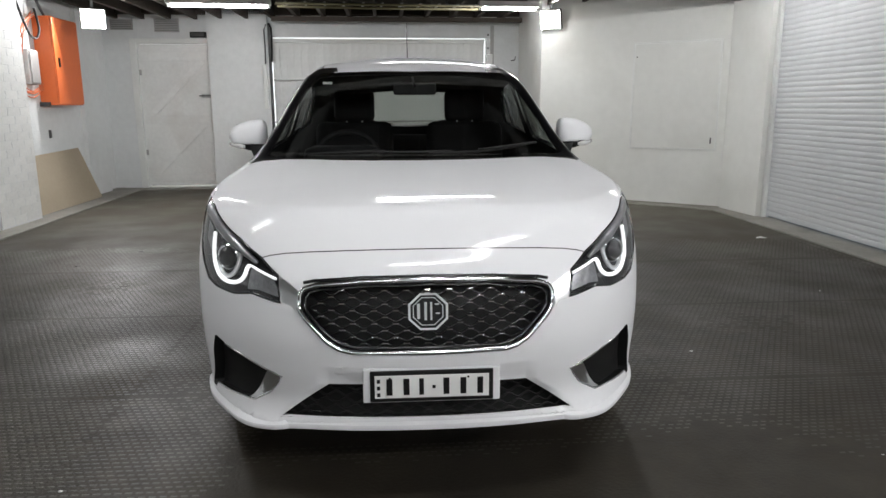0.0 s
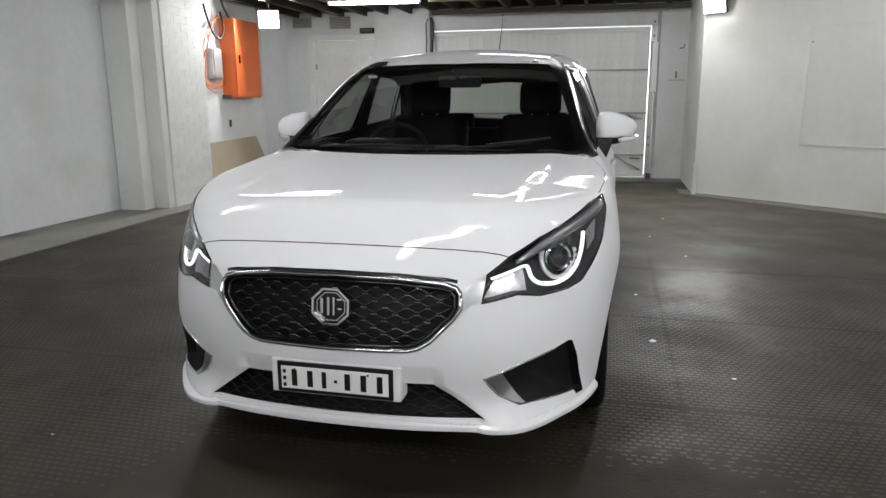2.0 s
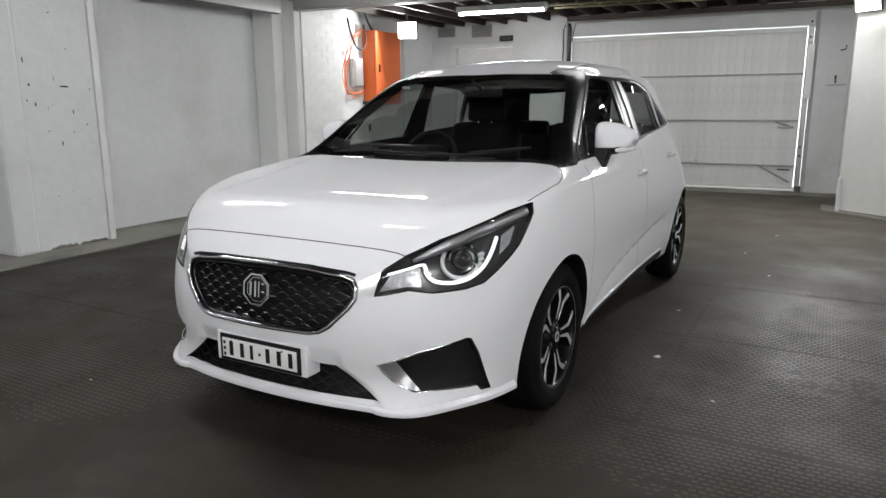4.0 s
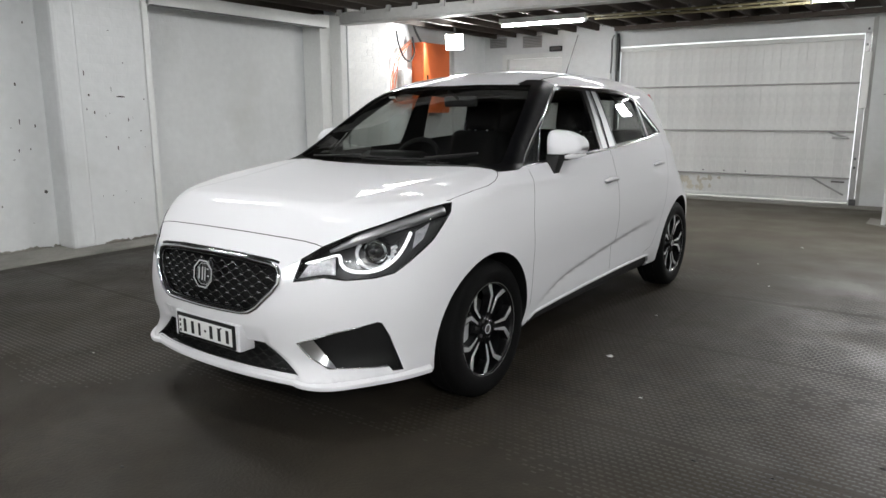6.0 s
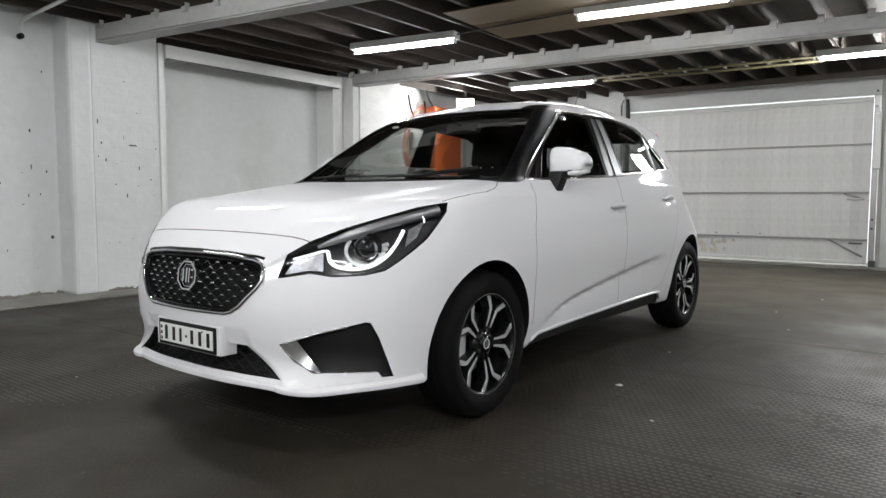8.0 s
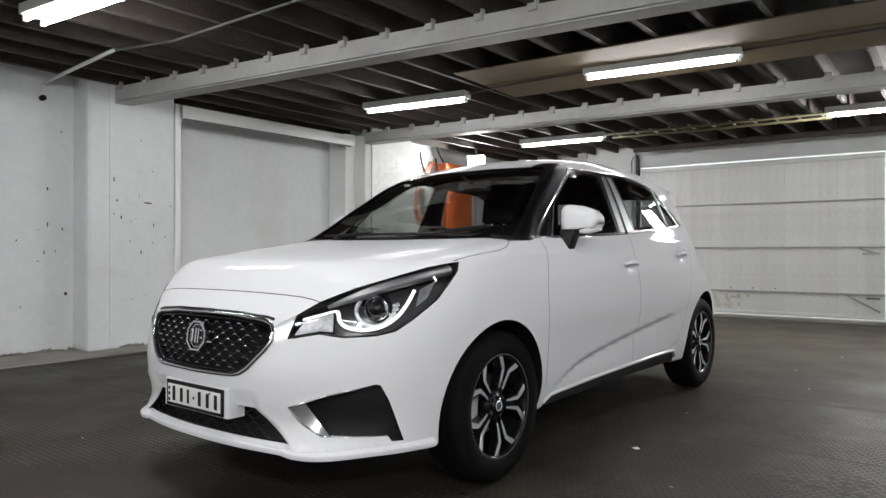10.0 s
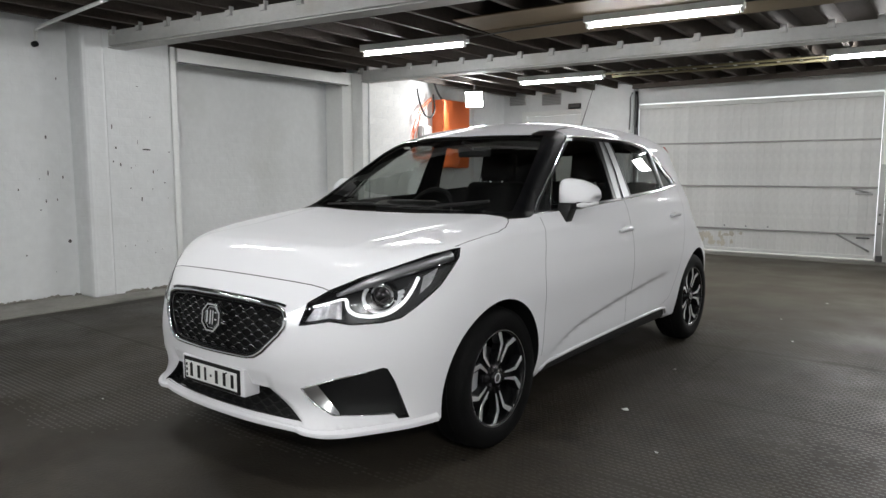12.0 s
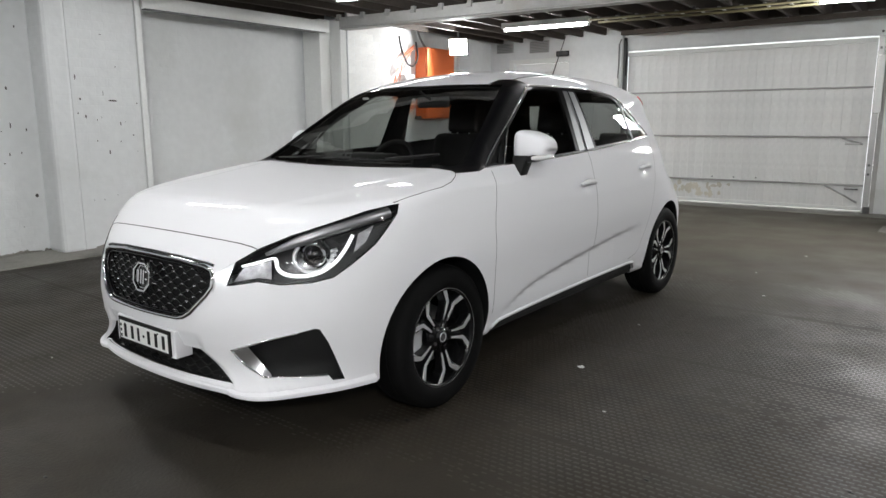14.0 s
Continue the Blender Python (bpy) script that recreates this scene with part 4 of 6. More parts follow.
# lower intake
intake = new("lower_intake")
intake.parent = car
tagged(intake, "black mesh lower air intake")
panel("intake_back", ("intake",), BLACK_PLASTIC, "", True, 0.06, intake)
recess("intake_wall", on_front(dense(both_sides(INTAKE), 0.02)), CAR_DARK, intake, 0.06)
for k in range(6):
    zz = 0.280 + 0.0175 * k
    w = 0.462 - 0.155 * max(0, (zz - 0.268)) / 0.111
    n = int(w / 0.008)
    tube("intake_bar", on_front([(-w + 2 * w * i / (2 * n), zz + 0.0055 * math.cos(2 * math.pi * (-w + w * i / n) / 0.066 + math.pi * k)) for i in range(2 * n + 1)], 0.03), 0.003, CAR_DARK, intake, "", 6)

# number plate on its white holder; the characters as plain bars
plate = new("number_plate")
plate.parent = car
tagged(plate, "white number plate in a black frame")
PY = on_front([(0, 0.385)])[0][1] - 0.012
part("plate_holder", boxed(-0.202, 0.220, PY - 0.012, PY + 0.06, 0.332, 0.441, 0.004), CAR_WHITE, plate, "white plastic plate holder")
part("plate_frame", boxed(-0.180, 0.198, PY - 0.019, PY - 0.012, 0.337, 0.437, 0.003), BLACK_PLASTIC, plate, "black plate frame")
part("plate_face", boxed(-0.166, 0.184, PY - 0.0215, PY - 0.019, 0.350, 0.423, 0.001), PLATE_WHITE, plate, "white plate face")
for x0, x1 in ((-0.130, -0.112), (-0.078, -0.060), (-0.030, -0.016), (0.044, 0.062), (0.096, 0.114), (0.148, 0.166)):
    part("plate_mark", boxed(x0, x1, PY - 0.0235, PY - 0.0215, 0.360, 0.413, 0.0006), BLACK_PLASTIC, plate)
part("plate_dot", boxed(0.010, 0.020, PY - 0.0235, PY - 0.0215, 0.380, 0.390, 0.0006), BLACK_PLASTIC, plate)
for k in range(3):
    part("plate_small_mark", boxed(-0.159, -0.149, PY - 0.0235, PY - 0.0215, 0.356 + 0.022 * k, 0.368 + 0.022 * k, 0.0006), BLACK_PLASTIC, plate)
for x in (-0.12, 0.12):
    bm = bmesh.new()
    cylinder(bm, (x, PY - 0.0245, 0.4145), (x, PY - 0.02, 0.4145), 0.0035, 8)
    part("plate_screw", bm, BLACK_PLASTIC, plate)
for x0 in (-0.275, 0.24):
    p = on_front([(x0 - 0.012, 0.445), (x0 + 0.012, 0.445), (x0 + 0.012, 0.417), (x0 - 0.012, 0.417)], 0.0003)
    tube("tow_cover", p, 0.0012, SATIN, car, "square towing-eye cover outline", 5, True) if x0 < 0 else None

LAMP_RUN = [(-0.200, 0.706), (-0.13, 0.724), (-0.085, 0.735), (-0.072, 0.726), (-0.068, 0.702), (-0.052, 0.683), (-0.024, 0.672), (0.022, 0.667), (0.068, 0.672), (0.105, 0.685),
            (0.142, 0.710), (0.170, 0.742), (0.190, 0.772), (0.207, 0.803)]
for side in (1, -1):
    lampset = new("headlight")
    lampset.parent = car
    tagged(lampset, "swept-back headlight with a lit U-shaped running light")
    for nm, tags, inset, mt, lb in (("housing", ("headlight",), 0.050, LAMP_GREY, "dark grey headlight housing"), ("reflector", ("reflector",), 0.022, LAMP_SILVER, "chrome reflector"), ("lens", ("headlight", "reflector"), 0.001, LENS, "clear lens")):
        v, f, n = panels.mesh(tags, side, inset)
        ob = link_mesh(nm, v, f, mt, lampset, lb, True, n)
        if nm == "lens":
            ob.visible_shadow = False
    rim = on_diag(dense(HEADLIGHT, 0.02))
    recess("lamp_wall", rim, LAMP_GREY, lampset, 0.050, side)
    tube("lens_edge", mirrored(on_diag(dense(HEADLIGHT, 0.02), 0.001), side), 0.0035, CAR_BLACK, lampset, "black lens edge", 6, True)
    path = [tuple(p) for p in smooth_path([(u, zz, 0) for u, zz in LAMP_RUN], 4)]
    on = on_diag([(p[0], p[1]) for p in path], 0.020)
    r = [0.0040 if i < 10 else 0.0066 for i in range(len(on))]
    verts, faces = tube_mesh(mirrored(on, side), r, 10)
    link_mesh("running_light", verts, faces, DRL, lampset, "glowing white running light", True)
    strip = dense([(-0.11, 0.748), (0.0, 0.787), (0.12, 0.822), (0.25, 0.854), (0.345, 0.876)], 0.02, False)
    verts, faces = tube_mesh(mirrored(on_diag(strip, 0.016), side), [0.006 + 0.014 * min(1, i / 6) for i in range(len(strip))], 8)
    link_mesh("upper_strip", verts, faces, LAMP_STRIP, lampset, "silver inner strip", True)
    left_edge = on_diag(dense([(0.228, 0.806), (0.212, 0.742)], 0.012, False), 0.022)
    right_edge = on_diag(dense([(0.285, 0.833), (0.248, 0.762)], 0.012, False), 0.012)
    k = min(len(left_edge), len(right_edge))
    link_mesh("side_reflector", mirrored(left_edge[:k], side) + mirrored(right_edge[:k], side), [(i, i + 1, k + i + 1, k + i) for i in range(k - 1)], LAMP_SILVER, lampset, "silver side reflector", True)
    ring = [(0.060 + 0.068 * math.cos(radians(a)), 0.738 + 0.058 * math.sin(radians(a))) for a in range(140, 345, 12)]
    verts, faces = tube_mesh(mirrored(on_diag(ring, 0.030), side), 0.0075, 8)
    link_mesh("inner_ring", verts, faces, SILVER, lampset, "silver inner ring", True)
    for a, b in (((0.118, 0.748), (0.150, 0.757)), ((0.116, 0.733), (0.146, 0.741)), ((0.112, 0.718), (0.138, 0.724))):
        verts, faces = tube_mesh(mirrored(on_diag([a, b], 0.026), side), 0.008, 6)
        link_mesh("reflector_step", verts, faces, SILVER, lampset, "", True)
    c = on_diag([(0.062, 0.742)], 0.026)[0]
    nrm = skin_normal(np.array([on_diag([(0.062, 0.742)])[0]]))[0]
    look_way = Vector((0.45, -0.89, -0.02)).normalized()
    cc = Vector(c)
    for nm, rad, ln, off, mt, lb in (("projector_bowl", 0.058, 0.030, 0.012, CAR_BLACK, "dark projector bowl"), ("projector_ring", 0.050, 0.016, 0.0, CHROME, "chrome projector ring"), ("projector_lens", 0.042, 0.012, -0.006, CAR_BLACK, "dark glass projector lens")):
        bm = bmesh.new()
        if nm == "projector_lens":
            made = bmesh.ops.create_uvsphere(bm, u_segments=20, v_segments=12, radius=rad)["verts"]
            bmesh.ops.transform(bm, matrix=Matrix.Translation(cc - look_way * 0.018), verts=made)
        else:
            cylinder(bm, cc - look_way * (off + ln), cc - look_way * off, rad, 28, rad * (0.86 if nm == "projector_ring" else 1.0))
        if side < 0:
            bmesh.ops.transform(bm, matrix=Matrix.Diagonal((-1, 1, 1, 1)), verts=bm.verts)
            bmesh.ops.reverse_faces(bm, faces=bm.faces)
        part(nm, bm, mt, lampset, lb, True)
    # fog-lamp recess
    fog = new("fog_recess")
    fog.parent = car
    tagged(fog, "black bumper corner recess with a silver blade")
    v, f, n = panels.mesh(("fog",), side, 0.035)
    link_mesh("recess_panel", v, f, CAR_DARK, fog, "black plastic recess panel", True, n)
    recess("recess_wall", on_diag(dense(FOG, 0.02)), CAR_DARK, fog, 0.035, side)
    blade_out = on_diag(dense([(-0.238, 0.394), (-0.194, 0.340), (-0.126, 0.300), (-0.10, 0.300)], 0.012, False), 0.001)
    blade_in = on_diag(dense([(-0.190, 0.412), (-0.162, 0.374), (-0.132, 0.335), (-0.108, 0.310)], 0.012, False), 0.014)
    k = min(len(blade_out), len(blade_in))
    pick = lambda a: [a[int(round(i * (len(a) - 1) / (k - 1)))] for i in range(k)]
    vv = mirrored(pick(blade_out), side) + mirrored(pick(blade_in), side)
    link_mesh("silver_blade", vv, [(i, i + 1, k + i + 1, k + i) for i in range(k - 1)], SATIN, fog, "silver blade", True)
    tube("chrome_edge", mirrored(on_diag(dense([(0.10, 0.2935), (-0.08, 0.2985), (-0.126, 0.2975), (-0.194, 0.3375), (-0.244, 0.397), (-0.11, 0.4405), (0.0, 0.463)], 0.02, False), 0.001), side), [0.0035] * 99, CHROME, fog, "thin chrome edge", 6)
    # bright line round the side windows and along the belt
    line = [tuple(p) for p in dense(WINDOWS, 0.03)]
    tube("window_trim", mirrored(on_side(line, 0.001), side), 0.0042, CHROME, car, "chrome strip round the side windows", 6, True)
    tube("quarter_divider", mirrored(on_side(dense([(2.07, 1.090), (2.025, 1.330)], 0.03, False), 0.002), side), 0.007, SATIN, car, "silver window divider", 6)
    tube("front_divider", mirrored(on_side(dense([(0.568, 1.012), (0.705, 1.172)], 0.03, False), 0.002), side), 0.006, CAR_BLACK, car, "black window divider", 6)
    # door handles over their shallow cups
    for y0, y1, zz in ((1.215, 1.385, 0.872), (2.035, 2.195, 0.918)):
        door = (doors_front if y0 < 1.5 else doors_rear)[0 if side > 0 else 1]
        grip = [tuple(p) for p in smooth_path([(y0, zz - 0.004, 0), (y0 + 0.03, zz + 0.002, 0), ((y0 + y1) / 2, zz + 0.006, 0), (y1 - 0.03, zz + 0.002, 0), (y1, zz - 0.004, 0)], 4)]
        pts = on_side([(p[0], p[1]) for p in grip], 0.0)
        n = len(pts)
        lift = [0.024 * math.sin(math.pi * i / (n - 1)) ** 0.5 for i in range(n)]
        verts, faces = tube_mesh([((p[0] + lf) * side, p[1], p[2]) for p, lf in zip(pts, lift)], [0.008 + 0.008 * math.sin(math.pi * i / (n - 1)) for i in range(n)], 10)
        link_mesh("door_handle", verts, faces, CAR_WHITE, door, "white door handle", True)

# ---- mirrors ----
for side in (1, -1):
    mir = new("side_mirror")
    mir.parent = car
    tagged(mir, "white door mirror with a black foot and an indicator strip")

    def shell(z0, z1, grow):
        verts, faces = [], []
        cols, rws = 28, 12
        for i in range(rws + 1):
            b = math.pi * (i / rws - 0.5)
            for k in range(cols):
                a = 2 * math.pi * k / cols
                ce, se = math.cos(a), math.sin(a)
                ring = max(math.cos(b), 0) ** 0.42
                x = 0.096 * ring * math.copysign(abs(ce) ** 0.50, ce) * grow
                y = 0.062 * ring * math.copysign(abs(se) ** 0.75, se) * grow
                zz = 0.073 * math.copysign(abs(math.sin(b)) ** 0.65, b)
                y = min(y, 0.045)
                taper = 1 - 0.25 * max(0, x) / 0.09
                zz = zz * taper + (0.012 * x / 0.09 if zz < 0 else -0.014 * x / 0.09)
                zz = min(max(zz, z0), z1)
                verts.append(((0.828 + x) * side, 0.695 + y + 0.18 * x, 1.086 + zz))
        for i in range(rws):
            for k in range(cols):
                f = (i * cols + k, i * cols + (k + 1) % cols, (i + 1) * cols + (k + 1) % cols, (i + 1) * cols + k)
                faces.append(f if side > 0 else f[::-1])
        return verts, faces
    v, f = shell(-0.040, 0.10, 1.0)
    link_mesh("mirror_shell", v, f, CAR_WHITE, mir, "white mirror cap", True)
    v, f = shell(-0.10, -0.036, 0.965)
    link_mesh("mirror_base", v, f, CAR_DARK, mir, "black mirror underside", True)
    ind = [((0.838 + 0.021 * k) * side, 0.640 + 0.008 * k + 0.002 * k * k, 1.034 + 0.003 * k) for k in range(5)]
    tube("indicator", ind, [0.008, 0.014, 0.015, 0.013, 0.008], LENS_WHITE, mir, "clear indicator strip", 8)
    bm = bmesh.new()
    for v in box(bm, -0.5, 0.5, -0.5, 0.5, 0.0, 1.0, 0.12):
        up = v.co.z
        v.co = Vector(((0.756 + 0.022 * up + v.co.x * (0.052 + 0.030 * up)) * side, 0.662 + 0.012 * up + v.co.y * (0.062 + 0.022 * up), 0.938 + 0.112 * up))
    if side < 0:
        bmesh.ops.reverse_faces(bm, faces=bm.faces)
    part("mirror_foot", bm, CAR_DARK, mir, "black mirror foot", True)
    part("mirror_glass", boxed(min(0.76 * side, 0.895 * side), max(0.76 * side, 0.895 * side), 0.728, 0.742, 1.045, 1.14, 0.006), CHROME, mir)

# ---- wheels ----
def lathe(profile, n, mat, name, parent, label=""):
    """A ring turned about the x axis; profile of (x, radius)."""
    verts, faces = [], []
    k = len(profile)
    for i in range(n):
        a = 2 * math.pi * i / n
        verts += [(x, r * math.cos(a), r * math.sin(a)) for x, r in profile]
    for i in range(n):
        j = (i + 1) % n
        faces += [(i * k + m, i * k + m + 1, j * k + m + 1, j * k + m) for m in range(k - 1)]
    return link_mesh(name, verts, faces, mat, parent, label, True)


def front_lip():
    """A crisp splitter along the foot of the front bumper, from arch to arch."""
    turns = np.radians(np.linspace(-79.5, 79.5, 121))
    way = np.stack([np.sin(turns), -np.cos(turns), np.zeros_like(turns)], 1)
    p = outward(np.tile([(0.0, -0.25, 0.272)], (len(turns), 1)), way)
    n = skin_normal(p)
    n[:, 2] = 0
    n /= np.linalg.norm(n, axis=1, keepdims=True)
    reach = 0.011 + 0.020 * np.exp(-((np.abs(p[:, 0]) - 0.56) / 0.10) ** 2)
    low = 0.2315 - 0.010 * np.exp(-((np.abs(p[:, 0]) - 0.55) / 0.12) ** 2)
    verts, k = [], len(p)
    for out, up in ((-0.004, 0.040), (0.0, 0.030), (1.0, 0.017), (1.06, 0.011), (1.0, 0.002), (0.85, 0.0), (-0.06, 0.0), (-0.06, 0.03)):
        shift = reach * out if out >= 0 else out
        verts += [(q[0] + m[0] * d, q[1] + m[1] * d, z + up) for q, m, d, z in zip(p, n, np.broadcast_to(shift, k), low)]
    faces = [(r * k + i, (r + 1) * k + i, (r + 1) * k + i + 1, r * k + i + 1) for r in range(7) for i in range(k - 1)]
    faces += [tuple(r * k for r in range(8)), tuple(r * k + k - 1 for r in range(7, -1, -1))]
    return link_mesh("front_lip", verts, faces, CAR_WHITE, car, "white lip under the front bumper")


front_lip()


def wheel_at(y, side):
    w = new("wheel")
    w.parent = car
    tagged(w, "two-tone alloy wheel with five split spokes and a black tyre")
    w.matrix_local = pose(0.802 * side, y, 0.3095, 0, 0, 0 if side > 0 else 180) @ pose(0, 0, 0, -5, 0, 0)
    lathe([(-0.17, 0.205), (-0.178, 0.230), (-0.172, 0.280), (-0.150, 0.303), (-0.10, 0.3095), (-0.05, 0.3095), (-0.004, 0.303), (0.014, 0.286), (0.021, 0.255), (0.018, 0.228), (0.010, 0.212), (0.0, 0.206)], 64, RUBBER, "tyre", w, "black rubber tyre")
    for x in (-0.118, -0.082, -0.046):
        lathe([(x - 0.004, 0.3098), (x - 0.003, 0.3045), (x + 0.003, 0.3045), (x + 0.004, 0.3098)], 48, BLACK_PLASTIC, "tread_groove", w)
    lathe([(0.006, 0.214), (0.012, 0.211), (0.010, 0.204), (-0.004, 0.198), (-0.05, 0.190), (-0.15, 0.190), (-0.16, 0.2)], 64, RIM_BLACK, "rim", w, "black rim barrel")
    lathe([(0.0075, 0.2135), (0.0125, 0.2105), (0.0105, 0.2085)], 64, GREY_METAL, "rim_edge", w, "thin grey rim edge")
    lathe([(-0.075, 0.0), (-0.075, 0.125), (-0.095, 0.127)], 48, BRAKE, "brake_disc", w, "steel brake disc")
    bm = bmesh.new()
    box(bm, -0.085, -0.045, -0.150 if side > 0 else 0.078, -0.078 if side > 0 else 0.150, -0.06, 0.06, 0.01)
    part("caliper", bm, SILVER, w, "grey brake caliper")
    bm = bmesh.new()
    cylinder(bm, (-0.06, 0, 0), (-0.012, 0, 0), 0.068, 32, 0.060)
    part("hub", bm, RIM_BLACK, w, "black wheel hub", True)
    bm = bmesh.new()
    cylinder(bm, (-0.015, 0, 0), (0.001, 0, 0), 0.040, 28, 0.038)
    part("centre_cap", bm, CAR_BLACK, w, "black centre cap", True)
    bm = bmesh.new()
    cylinder(bm, (0.0, 0, 0), (0.0025, 0, 0), 0.012, 24)
    lathe([(0.0, 0.022), (0.003, 0.021), (0.003, 0.018), (0.0, 0.017)], 32, SILVER, "cap_ring", w, "silver cap ring")
    part("cap_badge", bm, DARK_METAL, w, "silver cap badge")
    for k in range(5):
        a = 2 * math.pi * k / 5
        turn = Matrix.Rotation(a, 4, "X")
        bm = bmesh.new()
        slabs = ((0.0, [(0.045, 0.0), (0.15, 0.0)], [0.018, 0.022], -0.020, -0.050),)
        for off, pts, wd, xt, xb in slabs:
            add_spoke(bm, pts, wd, xt, xb)
        bmesh.ops.transform(bm, matrix=turn, verts=bm.verts)
        part("spoke_web", bm, RIM_BLACK, w, "black spoke web")
        for s in (1, -1):
            bm = bmesh.new()
            add_spoke(bm, [(0.040, 0.0135 * s), (0.10, 0.017 * s), (0.146, 0.025 * s), (0.160, 0.034 * s), (0.198, 0.074 * s)], [0.006, 0.0090, 0.0135, 0.0145, 0.0185], (-0.012, -0.006, -0.002, -0.001, 0.002), -0.040)
            bmesh.ops.transform(bm, matrix=turn, verts=bm.verts)
            arm = part("spoke", bm, RIM_BLACK, w, "black spoke with a machined face")
            bm = bmesh.new()
            add_spoke(bm, [(0.060, 0.0138 * s), (0.10, 0.0165 * s), (0.148, 0.023 * s), (0.158, 0.032 * s), (0.199, 0.075 * s)], [0.0040, 0.0056, 0.0088, 0.0096, 0.0125], (-0.0106, -0.0045, -0.0005, 0.0005, 0.0035), (-0.014, -0.008, -0.004, -0.003, 0.0))
            bmesh.ops.transform(bm, matrix=turn, verts=bm.verts)
            part("spoke_face", bm, ALLOY, arm, "machined silver face")
    for k in range(4):
        a = 2 * math.pi * (k + 0.4) / 4
        bm = bmesh.new()
        cylinder(bm, (-0.02, 0.045 * math.cos(a), 0.045 * math.sin(a)), (-0.006, 0.045 * math.cos(a), 0.045 * math.sin(a)), 0.008, 6)
        part("wheel_nut", bm, DARK_METAL, w)
    return w


def add_spoke(bm, pts, widths, tops, low):
    """A tapered bar in the wheel's plane: pts (radius, across), half-widths, its face heights."""
    tops = tops if isinstance(tops, tuple) else (tops,) * len(pts)
    low = low if isinstance(low, tuple) else (low,) * len(pts)
    cross = []
    for i, (r, t) in enumerate(pts):
        a, b = pts[max(i - 1, 0)], pts[min(i + 1, len(pts) - 1)]
        way = Vector((b[0] - a[0], b[1] - a[1])).normalized()
        nx = Vector((-way.y, way.x)) * widths[i]
        ring = []
        for s, x, shrink in ((1, low[i], 1.0), (1, tops[i] - 0.002, 1.0), (1, tops[i], 0.86), (-1, tops[i], 0.86), (-1, tops[i] - 0.002, 1.0), (-1, low[i], 1.0)):
            ring.append(bm.verts.new((x, r + nx.x * s * shrink, t + nx.y * s * shrink)))
        cross.append(ring)
    for c, d in zip(cross[:-1], cross[1:]):
        for k in range(5):
            bm.faces.new((c[k], c[k + 1], d[k + 1], d[k]))
    bm.faces.new(cross[0])
    bm.faces.new(cross[-1][::-1])
    bmesh.ops.recalc_face_normals(bm, faces=bm.faces)


for wy in (0.0, 2.52):
    for side in (1, -1):
        wheel_at(wy, side)

# ---- windscreen fittings, aerial, tail ----
for pts in ([(-0.42, 0.240), (-0.2, 0.230), (0.05, 0.226), (0.16, 0.236)], [(0.06, 0.208), (0.28, 0.236), (0.45, 0.292), (0.53, 0.332)]):
    on = on_top(dense(pts, 0.03, False), -0.014)
    tube("wiper_blade", on, 0.006, CAR_DARK, car, "black wiper blade", 6)
    tube("wiper_arm", [tuple(on[len(on) // 2] + (0, 0, 0.008)), tuple(on[-1] + (0.02, -0.03, 0.004))] if pts[0][0] > 0 else [tuple(on[len(on) // 2] + (0, 0, 0.008)), tuple(on[0] + (-0.06, -0.02, 0.0))], 0.006, CAR_DARK, car, "black wiper arm", 6)
tube("aerial", [(0, 2.30, 1.485), (0, 2.36, 1.58), (0, 2.52, 1.83)], [0.006, 0.0035, 0.0025], BLACK_PLASTIC, car, "thin black roof aerial", 6)
part("aerial_foot", boxed(-0.02, 0.02, 2.26, 2.34, 1.470, 1.50, 0.008), BLACK_PLASTIC, car)
p = on_top([(0.44, 0.862)], -0.001)[0]
bm = boxed(-0.024, 0.024, -0.001, 0.001, -0.007, 0.007, 0, pose(0, 0, 0, 35, 0, 0))
ob = part("sticker", bm, PLATE_WHITE, car, "small pale windscreen sticker")
ob.location = (-p[0], p[1] - 0.012, p[2] - 0.03)

# ---- cabin ----
def cushion(name, x0, x1, y0, y1, z0, z1, tilt, parent, label=""):
    bm = bmesh.new()
    box(bm, -(x1 - x0) / 2, (x1 - x0) / 2, -(y1 - y0) / 2, (y1 - y0) / 2, 0, z1 - z0, min(x1 - x0, y1 - y0, z1 - z0) * 0.32)
    ob = part(name, bm, FABRIC, parent, label, True)
    ob.matrix_local = pose((x0 + x1) / 2, (y0 + y1) / 2, z0, tilt, 0, 0)
    return ob


for x in (-0.36, 0.36):
    seat = new("front_seat")
    seat.parent = car
    tagged(seat, "black cloth front seat")
    cushion("seat_cushion", x - 0.25, x + 0.25, 1.12, 1.62, 0.42, 0.58, 6, seat)
    cushion("backrest", x - 0.25, x + 0.25, 1.56, 1.72, 0.54, 1.14, -14, seat)
    cushion("headrest", x - 0.13, x + 0.13, 1.70, 1.80, 1.13, 1.33, -10, seat)
    for s in (-0.05, 0.05):
        tube("headrest_post", [(x + s, 1.725, 1.08), (x + s, 1.745, 1.18)], 0.006, SATIN, seat, "", 6)
rear_bench = new("rear_bench")
rear_bench.parent = car
tagged(rear_bench, "black cloth rear bench")
cushion("bench_cushion", -0.62, 0.62, 2.0, 2.5, 0.40, 0.58, 5, rear_bench)
cushion("bench_backrest", -0.62, 0.62, 2.44, 2.58, 0.52, 1.02, -14, rear_bench)
for x in (-0.36, 0.36):
    cushion("bench_headrest", x - 0.12, x + 0.12, 2.60, 2.68, 1.0, 1.12, -8, rear_bench)
dash = bmesh.new()
box(dash, -0.70, 0.70, 0.36, 0.86, 0.62, 0.955, 0.05)
